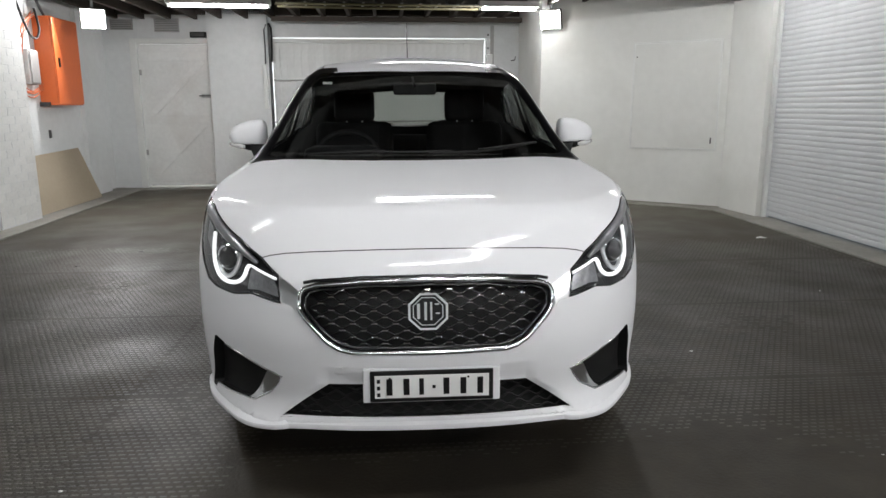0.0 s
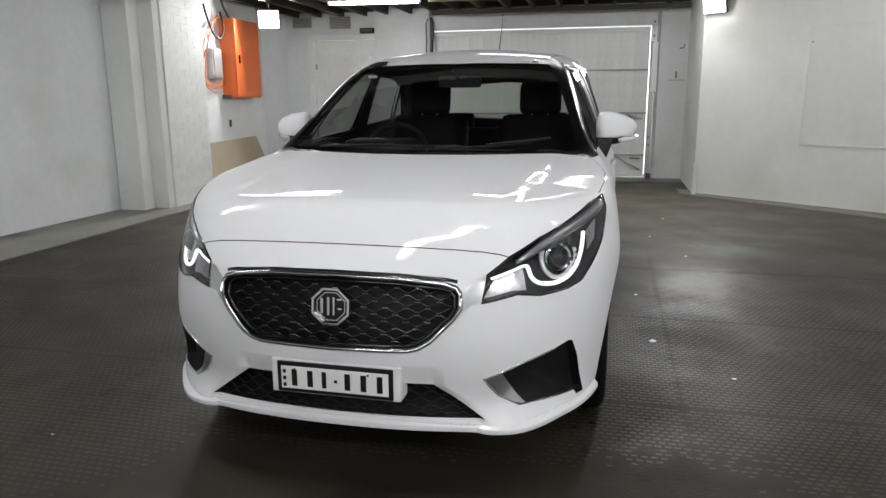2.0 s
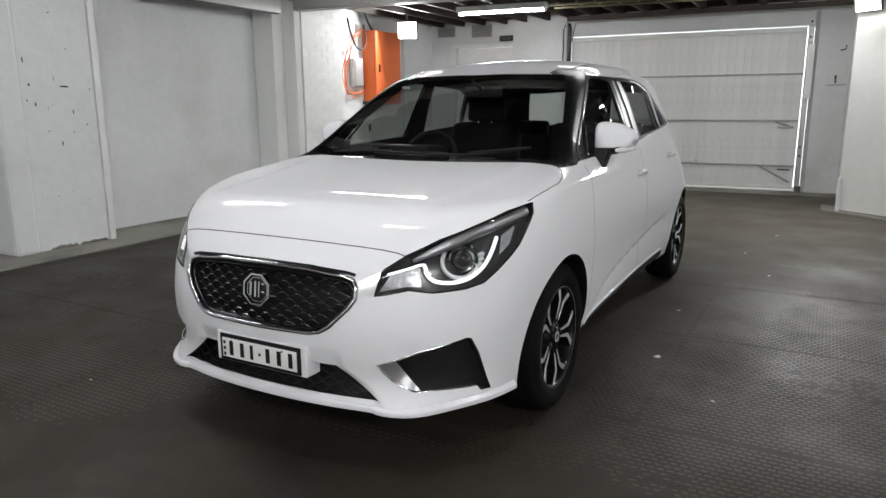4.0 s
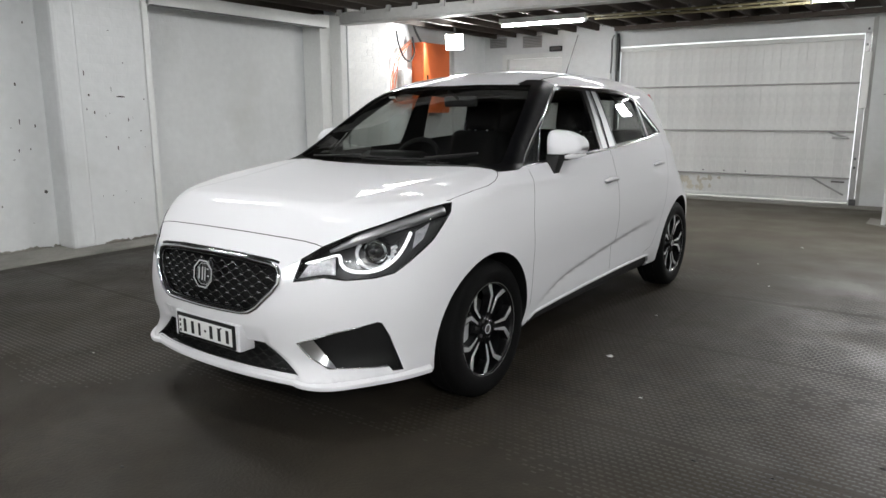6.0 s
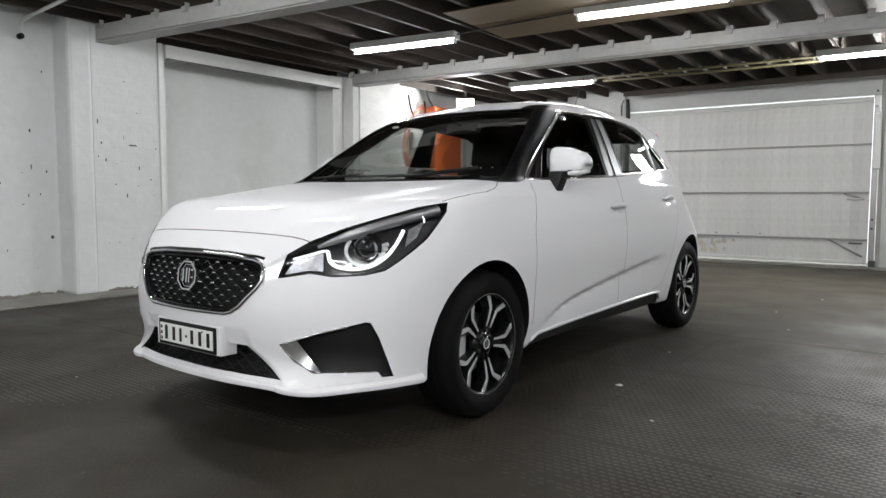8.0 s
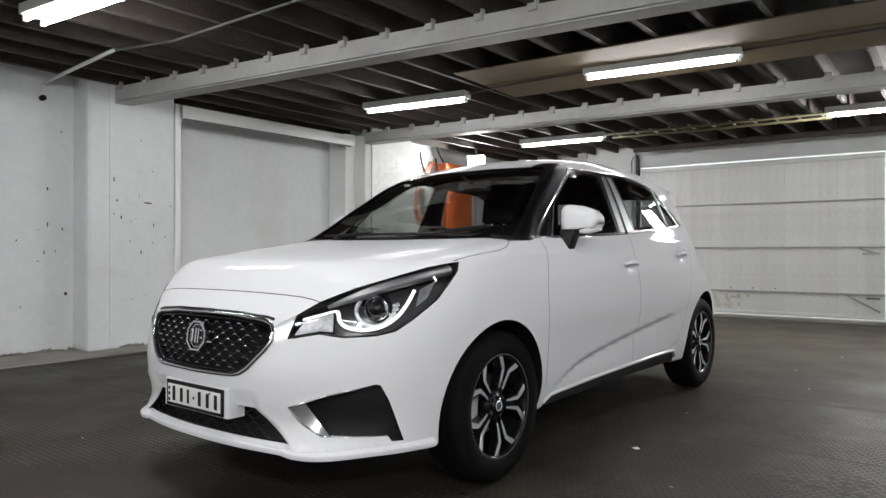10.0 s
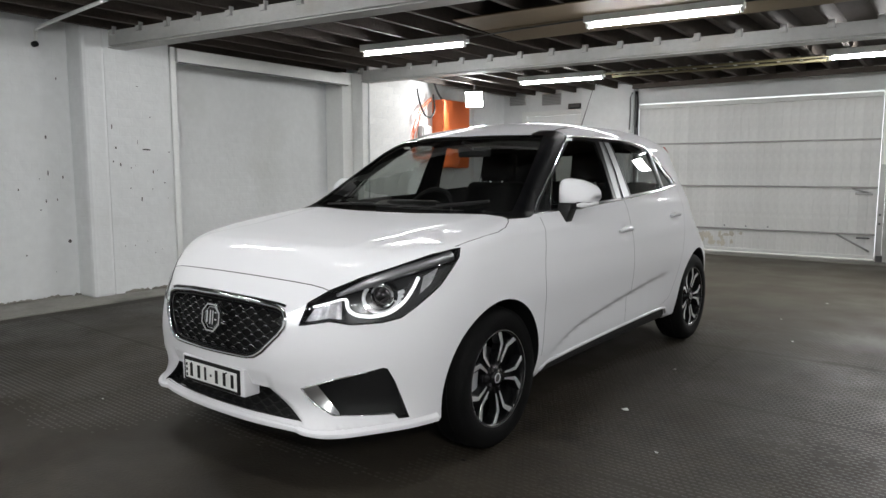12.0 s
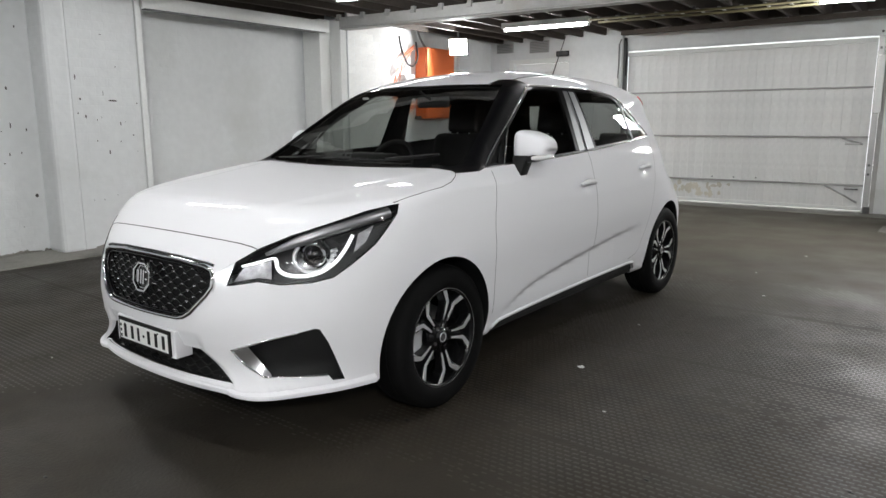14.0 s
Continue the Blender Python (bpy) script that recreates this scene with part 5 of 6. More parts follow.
box(dash, -0.56, -0.18, 0.66, 0.90, 0.90, 1.025, 0.04)
part("dashboard", dash, INTERIOR, car, "black dashboard", True)
part("centre_console", boxed(-0.13, 0.13, 0.80, 1.6, 0.40, 0.66, 0.04), INTERIOR, car, "black centre console")
wheel_c = pose(-0.36, 0.96, 0.93, 62, 0, 0)
ring = [tuple(wheel_c @ Vector((0.178 * math.cos(a), 0.178 * math.sin(a), 0))) for a in np.linspace(0, 2 * math.pi, 33)[:-1]]
tube("steering_wheel", ring, 0.015, INTERIOR, car, "black steering wheel", 8, True)
for a in (-8, 188, 270):
    tube("wheel_spoke", [tuple(wheel_c @ Vector((0, 0, -0.02))), tuple(wheel_c @ Vector((0.175 * math.cos(radians(a)), 0.175 * math.sin(radians(a)), 0)))], 0.016, INTERIOR, car, "", 6)
mirror_bm = boxed(-0.115, 0.115, -0.012, 0.016, -0.03, 0.032, 0.012)
ob = part("rear_view_mirror", mirror_bm, INTERIOR, car, "black rear-view mirror", True)
ob.location = (0.015, 0.93, 1.315)
tube("mirror_stalk", [(0.0, 0.83, 1.37), (0.012, 0.91, 1.33)], 0.008, INTERIOR, car, "", 6)

# the ends of the tail lamps show at the hatch's edge
for side in (1, -1):
    tube("tail_lamp", mirrored(on_side(dense([(2.60, 1.372), (2.66, 1.352), (2.72, 1.318)], 0.02, False), 0.001), side), 0.010, RED, car, "red lamp tip below the spoiler", 8)

# dark line down the middle of the silver door pillars
for side in (1, -1):
    tube("pillar_joint", mirrored(on_side(dense([(1.402, 1.040), (1.41, 1.2), (1.402, 1.384)], 0.03, False), -0.001), side), 0.003, PILLAR_BLACK, car, "dark joint in the door pillar", 6)


# ---- the wide lifting door in the back wall ----
def at_back(ob, x=0.0, y=0.0, z=0.0):
    ob.matrix_world = BACK @ pose(x, y, z)
    return ob


lift = thing("garage_door", "white boarded lifting door with steel rails, shut, daylight round its edges", "garage door")
at_back(lift)
X0, X1 = -1.98, 1.318
n_boards = 30
bw = (X1 - X0) / n_boards
board = None
for k in range(n_boards):
    if board is None:
        bm = boxed(0.0006, bw - 0.0006, 0.07, 0.088, 0.030, 2.252, 0.0018)
        board = part("board", bm, WHITE_DOOR, lift)
        mesh_board = board.data
    else:
        board = new("board", mesh_board)
        board.parent = lift
    board.location = (X0 + k * bw, 0.0008 * (k % 2), 0)
part("backing_sheet", boxed(X0 + 0.004, X1 - 0.004, 0.089, 0.10, 0.03, 2.25), WHITE_DOOR, lift, "white backing sheet")
for z in (0.36, 0.995, 1.635):
    part("rail", boxed(X0, X1, 0.030, 0.07, z - 0.012, z + 0.012, 0.004), STEEL_WHITE, lift, "greyish white steel rail")
part("top_rail", boxed(X0, X1, 0.03, 0.09, 2.19, 2.252, 0.005), WHITE_TRIM, lift, "white top rail")
part("bottom_rail", boxed(X0, X1 - 0.05, 0.045, 0.07, 0.035, 0.075, 0.004), WHITE_TRIM, lift, "white bottom rail")
tube("brace", [(0.86, 0.045, 0.35), (1.26, 0.045, 0.13)], 0.012, GREY_METAL, lift, "steel corner brace", 8)
tube("brace", [(1.02, 0.045, 0.98), (1.26, 0.045, 0.90)], 0.012, GREY_METAL, lift, "steel corner brace", 8)
part("latch_plate", boxed(1.06, 1.25, 0.02, 0.045, 0.895, 0.925, 0.004), GREY_METAL, lift, "grey latch plate")
part("latch_bar", boxed(1.10, 1.26, 0.02, 0.045, 0.30, 0.318, 0.004), DARK_METAL, lift, "dark bolt")
for k in range(3):
    part("hinge_bolt", boxed(-0.62 + 0.3 * k, -0.60 + 0.3 * k, 0.028, 0.036, 0.40, 0.415, 0.002), DARK_METAL, lift)

side_r = thing("door_track", "grey steel door track with a counterweight box", "door track")
at_back(side_r)
part("channel", boxed(1.328, 1.40, -0.03, 0.06, 0.0, 2.27, 0.004), GREY_METAL, side_r)
part("web", boxed(1.405, 1.46, -0.012, -0.001, 0.0, 2.46, 0.003), STEEL_WHITE, side_r)
part("weight_box", boxed(1.345, 1.425, -0.10, -0.035, 1.30, 2.02, 0.006), WHITE_TRIM, side_r, "white weight box")
part("track_foot", boxed(1.342, 1.42, -0.06, 0.05, 0.0, 0.09, 0.004), DARK_METAL, side_r)
for z in (0.5, 0.62, 2.1, 2.3):
    part("track_bolt", boxed(1.35, 1.375, -0.04, -0.03, z, z + 0.03, 0.002), DARK_METAL, side_r)
side_l = thing("door_track", "dark steel door track with hanging cable", "door track")
at_back(side_l)
part("channel", boxed(-2.03, -1.985, -0.05, 0.06, 0.0, 2.47, 0.004), DARK_METAL, side_l)
part("weight_box", boxed(-2.10, -2.04, -0.20, -0.125, 1.20, 1.86, 0.006), WHITE_TRIM, side_l, "white weight box")
tube("cable", [(-2.0, -0.07, 2.46), (-1.965, -0.075, 2.40), (-1.96, -0.07, 2.25), (-1.975, -0.06, 1.9)], 0.014, BLACK_PLASTIC, side_l, "black cable", 8)
tube("cable", [(-2.03, -0.13, 2.44), (-2.06, -0.14, 2.36), (-2.055, -0.14, 2.1), (-2.06, -0.15, 1.85)], 0.010, DARK_METAL, side_l, "dark cable", 8)
# what lies outside the door: bright plain daylight
out = part("backdrop", boxed(-4.6, 2.2, 0.75, 0.76, -0.05, 2.6), DAYLIGHT)
at_back(out)
structure(out, "bright plain daylight outside the doors", "backdrop")

# ---- the boarded side door ----
sd = thing("door_1", "white ledged and braced timber door, shut, with a bolt", "door", kind="structure")
at_back(sd)
part("door_leaf", boxed(-3.9635, -2.9265, 0.05, 0.09, 0.036, 2.1635, 0.003), WHITE_DOOR, sd)
for z in (0.15, 1.05, 1.98):
    part("ledge", boxed(-3.93, -2.96, 0.032, 0.05, z - 0.06, z + 0.06, 0.004), WHITE_DOOR, sd)
for z0, z1 in ((0.21, 0.99), (1.11, 1.92)):
    bm = bmesh.new()
    long = math.hypot(0.80, z1 - z0)
    box(bm, -long / 2, long / 2, 0.034, 0.05, -0.045, 0.045, 0.003, pose(-3.44, 0, (z0 + z1) / 2) @ Matrix.Rotation(-math.atan2(z1 - z0, 0.80), 4, "Y"))
    part("brace", bm, WHITE_DOOR, sd)
for x0, x1, z0, z1 in ((-4.06, -3.965, 0.0, 2.24), (-2.925, -2.84, 0.0, 2.24), (-3.965, -2.925, 2.165, 2.24)):
    part("door_frame", boxed(x0, x1, -0.03, 0.06, z0, z1, 0.005), WHITE_TRIM, sd, "white door frame")
part("bolt_plate", boxed(-3.07, -2.90, 0.012, 0.032, 1.37, 1.425, 0.003), GREY_METAL, sd, "grey steel bolt")
tube("bolt_bar", [(-3.10, 0.008, 1.40), (-2.88, 0.008, 1.40)], 0.008, DARK_METAL, sd, "", 8)
for z in (0.55, 1.75):
    part("hinge", boxed(-3.99, -3.93, 0.026, 0.036, z - 0.04, z + 0.04, 0.002), GREY_METAL, sd)

vent = at_back(thing("wall_vent", "grey louvred air vent in the wall", "vent"))
part("vent_frame", boxed(-3.68, -3.32, -0.018, 0.01, 2.335, 2.53, 0.003), GREY_METAL, vent)
for k in range(7):
    bm = boxed(-3.665, -3.335, -0.03, -0.016, 0.0, 0.006, 0.001)
    sl = part("vent_slat", bm, DARK_METAL, vent)
    sl.location = (0, 0, 2.352 + 0.025 * k)
vent2 = at_back(thing("wall_vent", "grey louvred air vent high in the corner", "vent"))
part("vent_frame", boxed(-4.30, -3.98, -0.05, -0.02, 2.36, 2.52, 0.003), GREY_METAL, vent2)
for k in range(5):
    sl = part("vent_slat", boxed(-4.285, -3.995, -0.06, -0.048, 0.0, 0.006, 0.001), DARK_METAL, vent2)
    sl.location = (0, 0, 2.377 + 0.026 * k)
sign = at_back(thing("sign_box", "small black box sign over the side door", "sign"))
part("case", boxed(-3.16, -2.93, -0.07, -0.001, 2.255, 2.335, 0.006), BLACK_PLASTIC, sign)
part("face", boxed(-3.14, -2.95, -0.073, -0.07, 2.27, 2.32, 0.001), DARK_METAL, sign)

# ---- roller shutter on the right: curved slats between guides ----
shut = thing("roller_shutter", "white corrugated roller shutter, closed, in steel guides", "roller shutter")
prof = []
for k in range(9):
    t = k / 8
    prof.append((3.955 - 0.0042 * math.sin(math.pi * t), 0.001 + 0.050 * t))
prof += [(3.972, 0.051), (3.972, 0.001)]
slat_mesh = None
for k in range(46):
    if slat_mesh is None:
        m = len(prof)
        verts = [(x, y, z) for y in (-2.58, 4.40) for x, z in prof]
        faces = [(i, m + i, m + (i + 1) % m, (i + 1) % m) for i in range(m)] + [tuple(range(m)), tuple(range(2 * m - 1, m - 1, -1))]
        slat = link_mesh("slat", verts, faces, ROLLER, shut)
        slat_mesh = slat.data
    else:
        slat = new("slat", slat_mesh)
        slat.parent = shut
    slat.location = (0, 0, 0.03 + 0.0525 * k)
part("guide", boxed(3.915, 3.98, 4.40, 4.455, 0.0, 2.46, 0.004), WHITE_TRIM, shut, "white steel guide")
part("guide", boxed(3.915, 3.98, -2.60, -2.58, 0.0, 2.46, 0.004), WHITE_TRIM, shut, "white steel guide")

# ---- shallow hatch on the slanting wall, its plinth, hooks ----
D0, D1 = Vector((1.86, 6.60)), Vector((3.78, 5.17))
slant = math.degrees(math.atan2(D1.y - D0.y, D1.x - D0.x))
hatch = thing("wall_hatch", "flush white access panel with a small catch", "access panel", pose(D0.x, D0.y, 0, 0, 0, slant))
part("panel", boxed(1.28, 2.29, -0.012, 0.004, 0.71, 1.96, 0.004), SMOOTH_WALL, hatch)
for x0, x1, z0, z1 in ((1.26, 1.28, 0.69, 1.98), (2.29, 2.31, 0.69, 1.98), (1.26, 2.31, 0.69, 0.71), (1.26, 2.31, 1.96, 1.98)):
    part("edge_strip", boxed(x0, x1, -0.018, 0.004, z0, z1, 0.003), WHITE_TRIM, hatch)
part("catch", boxed(2.235, 2.25, -0.022, -0.012, 0.77, 0.84, 0.002), DARK_METAL, hatch)
part("screw", boxed(1.30, 1.315, -0.016, -0.012, 1.80, 1.815, 0.001), DARK_METAL, hatch)
structure(part("trim_plinth", boxed(1.842, 1.888, 6.545, 6.68, 0.0, 0.40, 0.015), WHITE_WALL), "rounded white plinth at the wall corner", "trim")
hook = at_back(thing("wall_hook", "black iron hook on the wall", "hook"))
part("plate", boxed(1.70, 1.72, -0.012, 0.0, 1.50, 1.60, 0.002), DARK_METAL, hook)
tube("arm", [(1.71, -0.01, 1.56), (1.70, -0.07, 1.56), (1.70, -0.09, 1.60)], 0.008, DARK_METAL, hook, "", 6)
tube("wire", [(1.60, -0.004, 1.475), (1.84, -0.004, 1.475)], 0.004, DARK_METAL, hook, "", 6)
hook2 = at_back(thing("wall_hook", "black iron hook on the wall", "hook"))
tube("arm", [(1.74, -0.004, 1.93), (1.79, -0.05, 1.935), (1.80, -0.05, 1.99)], 0.008, DARK_METAL, hook2, "", 6)

# ---- the orange cabinet and what hangs beside it ----
cab = thing("electrical_cabinet", "orange steel electrical cabinet on the white wall", "cabinet")
part("cabinet_body", boxed(-4.42, -4.215, 6.05, 6.74, 1.262, 2.31, 0.006), ORANGE, cab)
part("cabinet_door", boxed(-4.215, -4.195, 6.06, 6.73, 1.275, 2.30, 0.005), ORANGE, cab)
part("lock", boxed(-4.195, -4.183, 6.13, 6.165, 1.72, 1.83, 0.004), BLACK_PLASTIC, cab, "black lock handle")
part("lower_lip", boxed(-4.43, -4.30, 6.02, 6.05, 1.25, 1.30, 0.004), DARK_METAL, cab)
meter = thing("switch_box", "grey switch box beside the orange cabinet", "switch box")
part("case", boxed(-4.42, -4.33, 5.70, 5.93, 1.50, 1.90, 0.008), GREY_METAL, meter)
part("cover", boxed(-4.33, -4.318, 5.72, 5.91, 1.52, 1.88, 0.004), GREY_METAL, meter)
hose = thing("cable_bundle", "looped orange and black cables hung on the wall", "cables")
for k in range(5):
    loop = [(-4.38 + 0.01 * k, 5.98, 2.32), (-4.36, 5.80 - 0.02 * k, 2.18), (-4.37 + 0.008 * k, 5.56 + 0.02 * k, 1.98), (-4.37, 5.50 + 0.015 * k, 1.70), (-4.36, 5.56, 1.45 + 0.01 * k), (-4.36, 5.76, 1.37 + 0.015 * k), (-4.37, 5.98, 1.42 + 0.012 * k), (-4.36, 6.04, 1.50)]
    tube("cable", smooth_path([(x, y + 0.03 * math.sin(7 * z + 2.1 * k), z + 0.025 * math.cos(5 * y + 1.7 * k)) for x, y, z in loop], 6), 0.006, ORANGE_CABLE, hose, "", 6)
black_loop = [(-4.36, 5.62, 2.44), (-4.30, 5.60, 2.25), (-4.28, 5.70, 2.06), (-4.28, 5.84, 2.03), (-4.29, 5.95, 2.15), (-4.33, 5.96, 2.38)]
tube("hose", smooth_path(black_loop, 8), 0.014, BLACK_PLASTIC, hose, "black hose loop", 8)
tube("hose", smooth_path([(-4.38, 6.0, 2.7), (-4.33, 6.02, 2.5), (-4.32, 6.10, 2.38), (-4.33, 6.2, 2.31)], 6), 0.016, DARK_METAL, hose, "dark hose", 8)
sheet = thing("leaning_board", "brown hardboard sheet leaning on the wall", "board")
bm = bmesh.new()
vs = [bm.verts.new(p) for p in ((-4.18, 5.22, 0.014), (-4.20, 6.98, 0.014), (-4.405, 6.86, 0.70), (-4.405, 5.32, 0.66))]
bm.faces.new(vs)
ext = bmesh.ops.extrude_face_region(bm, geom=bm.faces[:])
bmesh.ops.translate(bm, vec=(0.006, 0, 0.002), verts=[v for v in ext["geom"] if isinstance(v, bmesh.types.BMVert)])
bmesh.ops.recalc_face_normals(bm, faces=bm.faces)
part("sheet", bm, CARDBOARD, sheet)
outlet = thing("wall_outlet", "small dark fitting on the wall", "outlet")
part("body", boxed(-4.42, -4.40, 6.15, 6.19, 0.86, 0.96, 0.004), DARK_METAL, outlet)

# ---- pipes, cable and ladder under the ceiling ----
pipe = thing("conduit", "white conduit with a black end cap, rising to the joists", "pipe")
tube("pipe", smooth_path([(-4.42, 0.345, 2.345), (-4.42, 0.348, 2.44), (-4.40, 0.348, 2.478), (-4.2, 0.338, 2.49), (-2.95, 0.27, 2.505)], 6), 0.016, WHITE_TRIM, pipe, "", 10)
bm = bmesh.new()
cylinder(bm, (-4.44, 0.335, 2.345), (-4.395, 0.335, 2.345), 0.026, 16)
part("cap", bm, BLACK_PLASTIC, pipe, "black end cap", True)
rod = thing("ceiling_cable", "thin dark conduit across the joists", "cable")
tube("run", [(-2.95, 0.28, 2.505), (-2.39, 0.43, 2.505), (-0.3, 0.48, 2.508), (2.6, 0.52, 2.508)], 0.010, DARK_METAL, rod, "", 8)
rod2 = thing("ceiling_cable", "thin cable between the ceiling lights", "cable")
tube("run", [(-1.65, 3.13, 2.49), (-1.0, 3.10, 2.495), (-0.34, 3.08, 2.49)], 0.007, DARK_METAL, rod2, "", 8)
tube("run", [(0.88, 3.25, 2.49), (2.0, 3.32, 2.492), (3.5, 3.42, 2.49)], 0.007, DARK_METAL, rod2, "", 8)
ladder = thing("cable_ladder", "dull yellow cable tray under the joists", "cable tray", pose(-1.52, 5.98, 2.45, 0, 0, 5))
for y in (-0.02, 0.0, 0.28, 0.31):
    tube("tray_rail", [(0, y, 0.005 * (y > 0)), (1.25, y + 0.004, 0.0), (2.55, y, 0.004)], 0.013, YELLOW, ladder, "", 8)
for k in range(11):
    part("rung", boxed(0.1 + 0.235 * k, 0.13 + 0.235 * k, -0.035, 0.325, 0.014, 0.026, 0.003), STEEL_WHITE, ladder)
tube("cable", [(0.0, 0.1, 0.03), (1.2, 0.14, 0.028), (2.5, 0.1, 0.03)], 0.012, DARK_METAL, ladder, "dark cable", 6)
for k in range(3):
    part("hanger", boxed(0.3 + 0.9 * k, 0.33 + 0.9 * k, 0.13, 0.16, 0.045, 0.075, 0.002), DARK_METAL, ladder)

# ---- battens out of view: one mirrored in the bonnet, then added fill ----
batten((-0.25, -1.22), (0.87, -1.09), 1, "white single-tube fluorescent batten, lit, one of the real and added ones below the joists")
# unseen battens added as fill to brighten the car, walls and floor
batten((2.6, 3.6), (3.7, 3.7), 1, "white single-tube fluorescent batten, lit, one of the real and added ones below the joists")
batten((-1.6, -5.6), (-0.4, -5.5), 2, "white twin-tube fluorescent batten, lit, one of the real and added ones below the joists")
batten((0.0, -3.75), (1.2, -3.62), 2, "white twin-tube fluorescent batten, lit, one of the real and added ones below the joists")
batten((2.45, -3.6), (3.6, -3.5), 1, "white single-tube fluorescent batten, lit, one of the real and added ones below the joists")
batten((2.6, 1.85), (3.7, 1.97), 1, "white single-tube fluorescent batten, lit, one of the real and added ones below the joists")

# one more unseen fill batten, added beside the car
batten((2.0, -0.12), (3.2, 0.02), 1, "white single-tube fluorescent batten, lit, one of the real and added ones below the joists")

# ---- litter and marks ----
def flake(name, place, size, mat, label, category, group):
    """A small crumpled scrap."""
    rnd = random.Random(int(abs(place[0] * 731 + place[1] * 977)) % 1000)
    bm = bmesh.new()
    n = 7
    ring = [bm.verts.new((size * (0.6 + 0.5 * rnd.random()) * math.cos(2 * math.pi * k / n), size * 0.6 * (0.5 + 0.6 * rnd.random()) * math.sin(2 * math.pi * k / n), size * 0.25 * rnd.random())) for k in range(n)]
    c = bm.verts.new((0, 0, size * 0.35))
    for k in range(n):
        bm.faces.new((ring[k], ring[(k + 1) % n], c))
    bm.faces.new(ring[::-1])
    ob = part(name, bm, mat)
    ob.location = place
    return tagged(ob, label, category, group)


for x, y, s in ((3.28, 3.25, 0.06), (1.06, 0.79, 0.026), (1.0, 1.66, 0.012), (1.42, 2.86, 0.014), (1.36, 4.61, 0.02), (1.18, 3.63, 0.012), (1.38, 0.36, 0.012), (2.72, 1.42, 0.010), (1.62, -0.72, 0.008), (-1.2, -0.75, 0.010)):
    flake("paper_scrap", (x, y, 0.002), s, PLATE_WHITE, "small pale scrap of litter on the floor", "litter", "scraps on the floor")
for x, y, s in ((0.78, -0.21, 0.022), (0.72, -0.26, 0.016), (1.74, -0.08, 0.014), (2.75, 1.05, 0.012), (2.35, 1.6, 0.010), (-2.62, 2.6, 0.018), (-2.31, 3.13, 0.022), (0.09, -1.32, 0.014), (2.3, 0.25, 0.012), (1.1, -1.05, 0.014), (2.0, -0.05, 0.012)):
    flake("dirt_lump", (x, y, 0.002), s, BLACK_PLASTIC, "small dark lump of dirt on the floor", "dirt", "lumps on the floor")
rnd = random.Random(5)
chips = bmesh.new()
spots = [(0.88, 1.63, 0.006, 0.03), (1.27, 1.74, 0.006, 0.006), (0.91, 1.43, 0.008, 0.012), (0.95, 1.27, 0.008, 0.02), (0.88, 1.3, 0.005, 0.01), (1.28, 1.2, 0.006, 0.02), (1.4, 1.09, 0.008, 0.006),
         (1.46, 1.4, 0.007, 0.006), (1.15, 0.93, 0.006, 0.02), (1.04, 1.04, 0.005, 0.008), (1.13, 1.49, 0.003, 0.03), (1.22, 1.42, 0.05, 0.008), (1.15, 2.03, 0.01, 0.004)]
for k in range(10):
    spots.append((rnd.uniform(0.95, 1.46), rnd.uniform(0.25, 1.3), rnd.uniform(0.002, 0.004), rnd.uniform(0.003, 0.008)))
for y, z, a, b in spots:
    n = 8
    chips.faces.new([chips.verts.new((-4.1875, y + a * math.cos(2 * math.pi * k / n) * (0.75 + 0.5 * rnd.random()), z + b * math.sin(2 * math.pi * k / n) * (0.75 + 0.5 * rnd.random()))) for k in range(n)])
lower = [(0.39, 1.19, 0.006, 0.03), (0.52, 1.15, 0.006, 0.016), (0.36, 0.93, 0.006, 0.02), (0.39, 1.52, 0.008, 0.016), (0.51, 2.06, 0.006, 0.014), (0.46, 0.94, 0.005, 0.012), (0.31, 0.85, 0.01, 0.004), (0.55, 0.54, 0.016, 0.018)]
for k in range(26):
    lower.append((rnd.uniform(-1.6, 0.55), rnd.uniform(0.15, 2.2), rnd.uniform(0.002, 0.007), rnd.uniform(0.004, 0.018)))
for y, z, a, b in lower:
    chips.faces.new([chips.verts.new((-4.4475, y + a * math.cos(2 * math.pi * k / 8) * (0.75 + 0.5 * rnd.random()), z + b * math.sin(2 * math.pi * k / 8) * (0.75 + 0.5 * rnd.random()))) for k in range(8)])
bmesh.ops.recalc_face_normals(chips, faces=chips.faces)
for f in chips.faces:
    if f.normal.x < 0:
        f.normal_flip()
tagged(part("paint_chips", chips, CHIP), "dark chips and scratches in the white wall paint", "chips", kind="stuff")

grime = bmesh.new()
for k in range(170):
    y, a, b = rnd.uniform(-1.6, 1.48), rnd.uniform(0.012, 0.06), rnd.uniform(0.006, 0.028)
    if not 0.75 < y < 0.92:
        ring = [(y + a * math.cos(2 * math.pi * j / 10) * (0.7 + 0.6 * rnd.random()), max(0.0125, 0.014 + b * math.sin(2 * math.pi * j / 10) * (0.6 + 0.8 * rnd.random()))) for j in range(10)]
        grime.faces.new([grime.verts.new((-4.1882 + 0.0002 * (k % 5) if y > 0.90 else -4.4482 + 0.0002 * (k % 5), p, q)) for p, q in ring])
tagged(part("wall_grime", grime, GRIME), "grey grime along the foot of the white wall", "grime", kind="stuff")

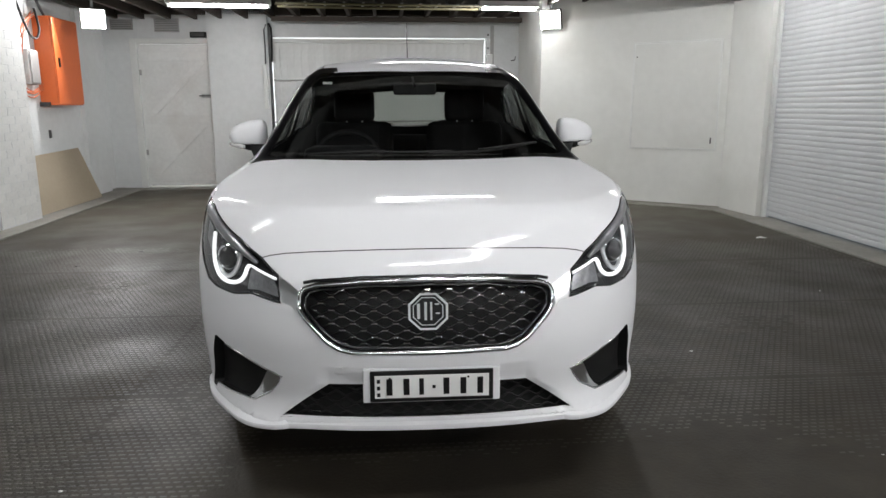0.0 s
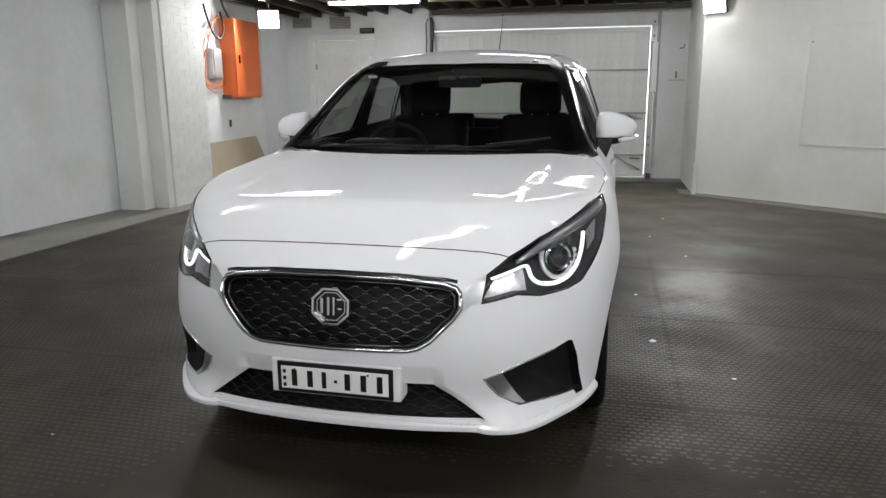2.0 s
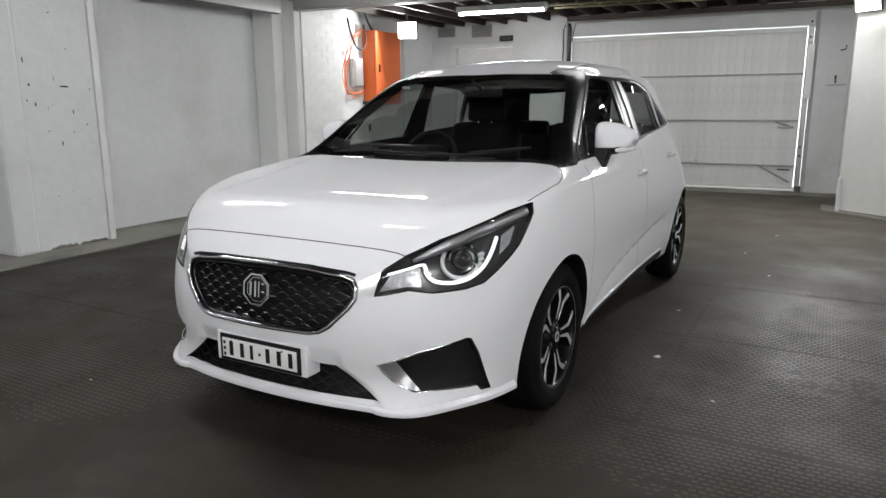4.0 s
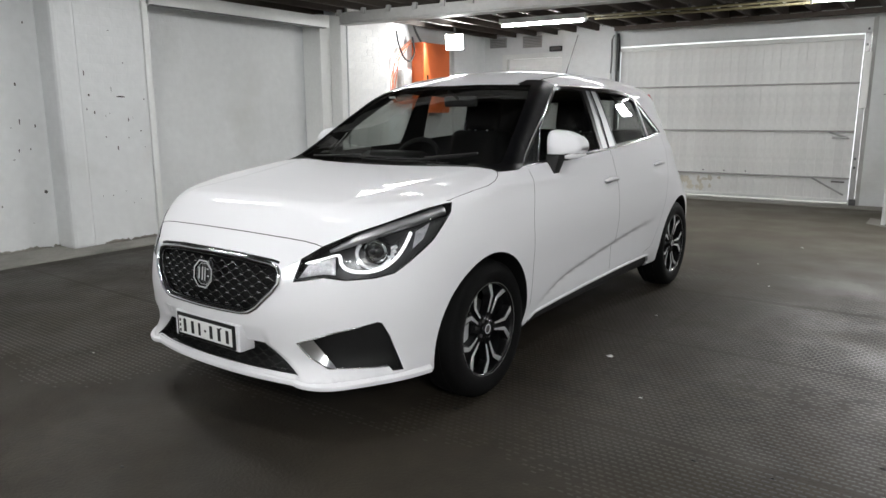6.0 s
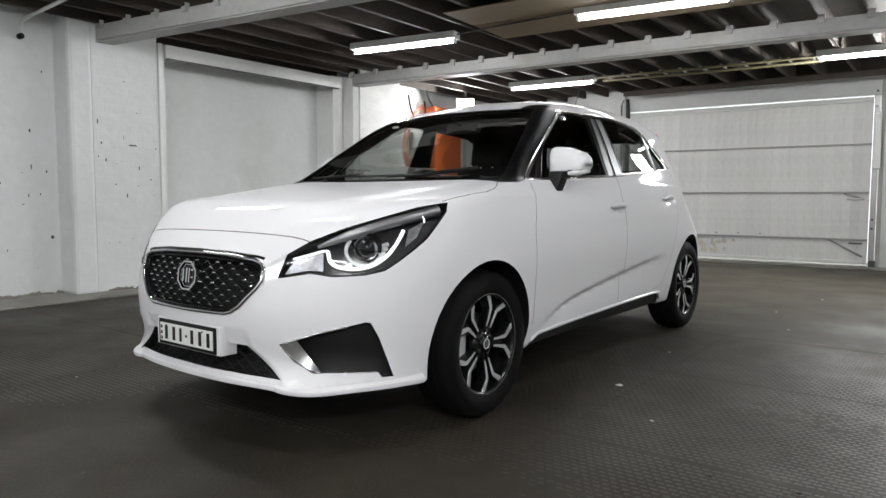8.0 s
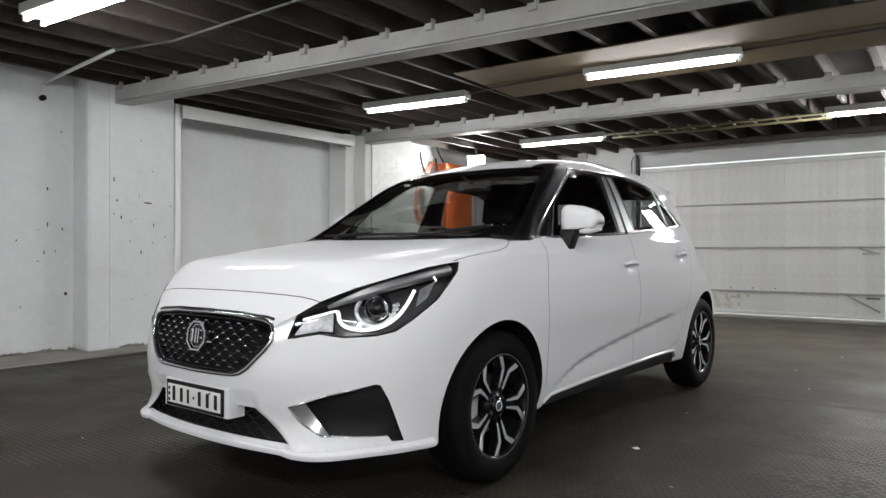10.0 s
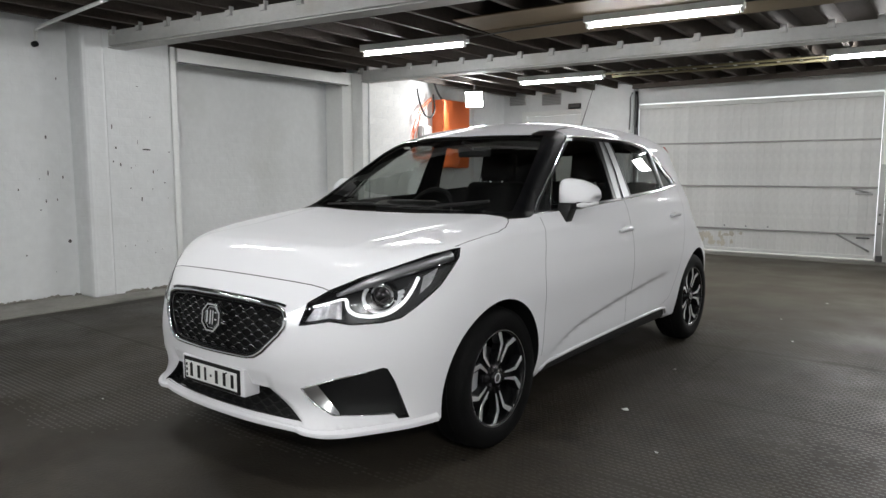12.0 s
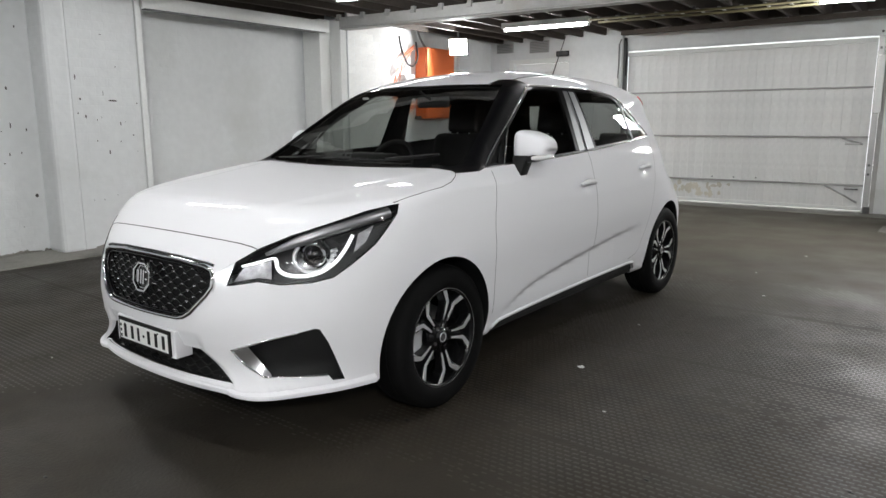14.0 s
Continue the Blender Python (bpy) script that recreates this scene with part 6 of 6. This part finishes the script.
# stains between the two lowest rails of the lifting door
smudge = bmesh.new()
for k in range(34):
    x, z = rnd.uniform(-1.9, -0.2), rnd.uniform(0.12, 0.30)
    x = x - 0.5 * (x + 1.1) * rnd.random()
    a, b = rnd.uniform(0.015, 0.05), rnd.uniform(0.02, 0.06)
    smudge.faces.new([smudge.verts.new((x + a * math.cos(2 * math.pi * j / 12) * (0.6 + 0.7 * rnd.random()), 0.0676 - 0.0002 * (k % 6), z + b * math.sin(2 * math.pi * j / 12) * (0.6 + 0.7 * rnd.random()))) for j in range(12)])
part("door_stain", smudge, DOOR_STAIN, lift, "pale brown stains on the lower boards")

# ---- painted bricks of the pier ----
pier = bpy.data.objects["wall_left_4"]
brick_mesh, half_mesh = None, None
for row in range(30):
    y = 4.325 - (0.12 if row % 2 else 0.0)
    while y < 5.11:
        a, b = max(y, 4.322), min(y + 0.23, 5.118)
        if b - a > 0.04:
            full = abs((b - a) - 0.23) < 0.002
            if full and brick_mesh:
                br = new("brick", brick_mesh)
                br.parent = pier
            else:
                br = part("brick", boxed(0, 0.0009, 0.0005, b - a - 0.0005, 0.0005, 0.0845, 0.0008), WHITE_BRICK, pier)
                if full:
                    brick_mesh = br.data
            br.location = (-4.0995, a, 0.03 + 0.0862 * row)
        y += 0.24

# ---- raised tread of the floor plates ----
def tread():
    """Rows of small raised bars, staggered, worn flat in patches and where cars turn in."""
    px, py = 0.034, 0.029
    base = np.array([(-0.0125, -0.0062, 0), (0.0125, -0.0062, 0), (0.0125, 0.0062, 0), (-0.0125, 0.0062, 0), (-0.0085, -0.003, 0.0009), (0.0085, -0.003, 0.0009), (0.0085, 0.003, 0.0009), (-0.0085, 0.003, 0.0009)])
    quads = np.array([(4, 5, 6, 7), (0, 1, 5, 4), (1, 2, 6, 5), (2, 3, 7, 6), (3, 0, 4, 7)])
    places, sizes = [], []
    rnd_bar = np.random.default_rng(4)
    for r in range(int(6.4 / py)):
        y = -2.4 + r * py
        xs = np.arange(-3.66 + (px / 2 if r % 2 else 0), 3.6, px)
        xs = xs[~((np.abs(xs) < 0.62) & (y > -0.5) & (y < 2.9)) & (np.abs((xs + 3.66) % 2.4 - 1.2) < 1.19)]
        if abs((y + 2.4) % 1.2 - 0.6) > 0.585:
            continue
        worn = 0.75 + 0.4 * np.sin(1.9 * xs + 1.3 * y) * np.sin(2.7 * y - 0.8 * xs + 1.0) + rnd_bar.uniform(-0.22, 0.22, len(xs))
        worn = worn * np.clip((3.6 - y) / 1.0, 0, 1) * np.clip((y + 1.35 - 0.25 * np.clip(xs, 0, 2)) / 0.6, 0, 1)
        front = np.maximum(np.clip((np.abs(xs - 0.22) - 0.75) / 0.55, 0, 1), np.clip((y + 0.75) / 0.5, 0, 1))
        size = np.clip(worn * front, 0, 1)
        xs, size = xs[size > 0.25], size[size > 0.25]
        places.append(np.stack([xs, np.full_like(xs, y), np.zeros_like(xs)], 1))
        sizes.append(np.stack([0.8 + 0.2 * size, 0.7 + 0.3 * size, size], 1))
    at, size = np.concatenate(places), np.concatenate(sizes)
    verts = (at[:, None, :] + base[None] * size[:, None, :]).reshape(-1, 3)
    faces = (quads[None] + 8 * np.arange(len(at))[:, None, None]).reshape(-1, 4)
    me = bpy.data.meshes.new("floor_tread")
    me.vertices.add(len(verts))
    me.vertices.foreach_set("co", verts.ravel())
    me.loops.add(faces.size)
    me.loops.foreach_set("vertex_index", faces.ravel())
    me.polygons.add(len(faces))
    me.polygons.foreach_set("loop_start", np.arange(0, faces.size, 4))
    me.polygons.foreach_set("loop_total", np.full(len(faces), 4))
    me.update()
    me.materials.append(TREAD)
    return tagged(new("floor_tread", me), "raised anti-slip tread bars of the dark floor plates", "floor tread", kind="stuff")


tread()
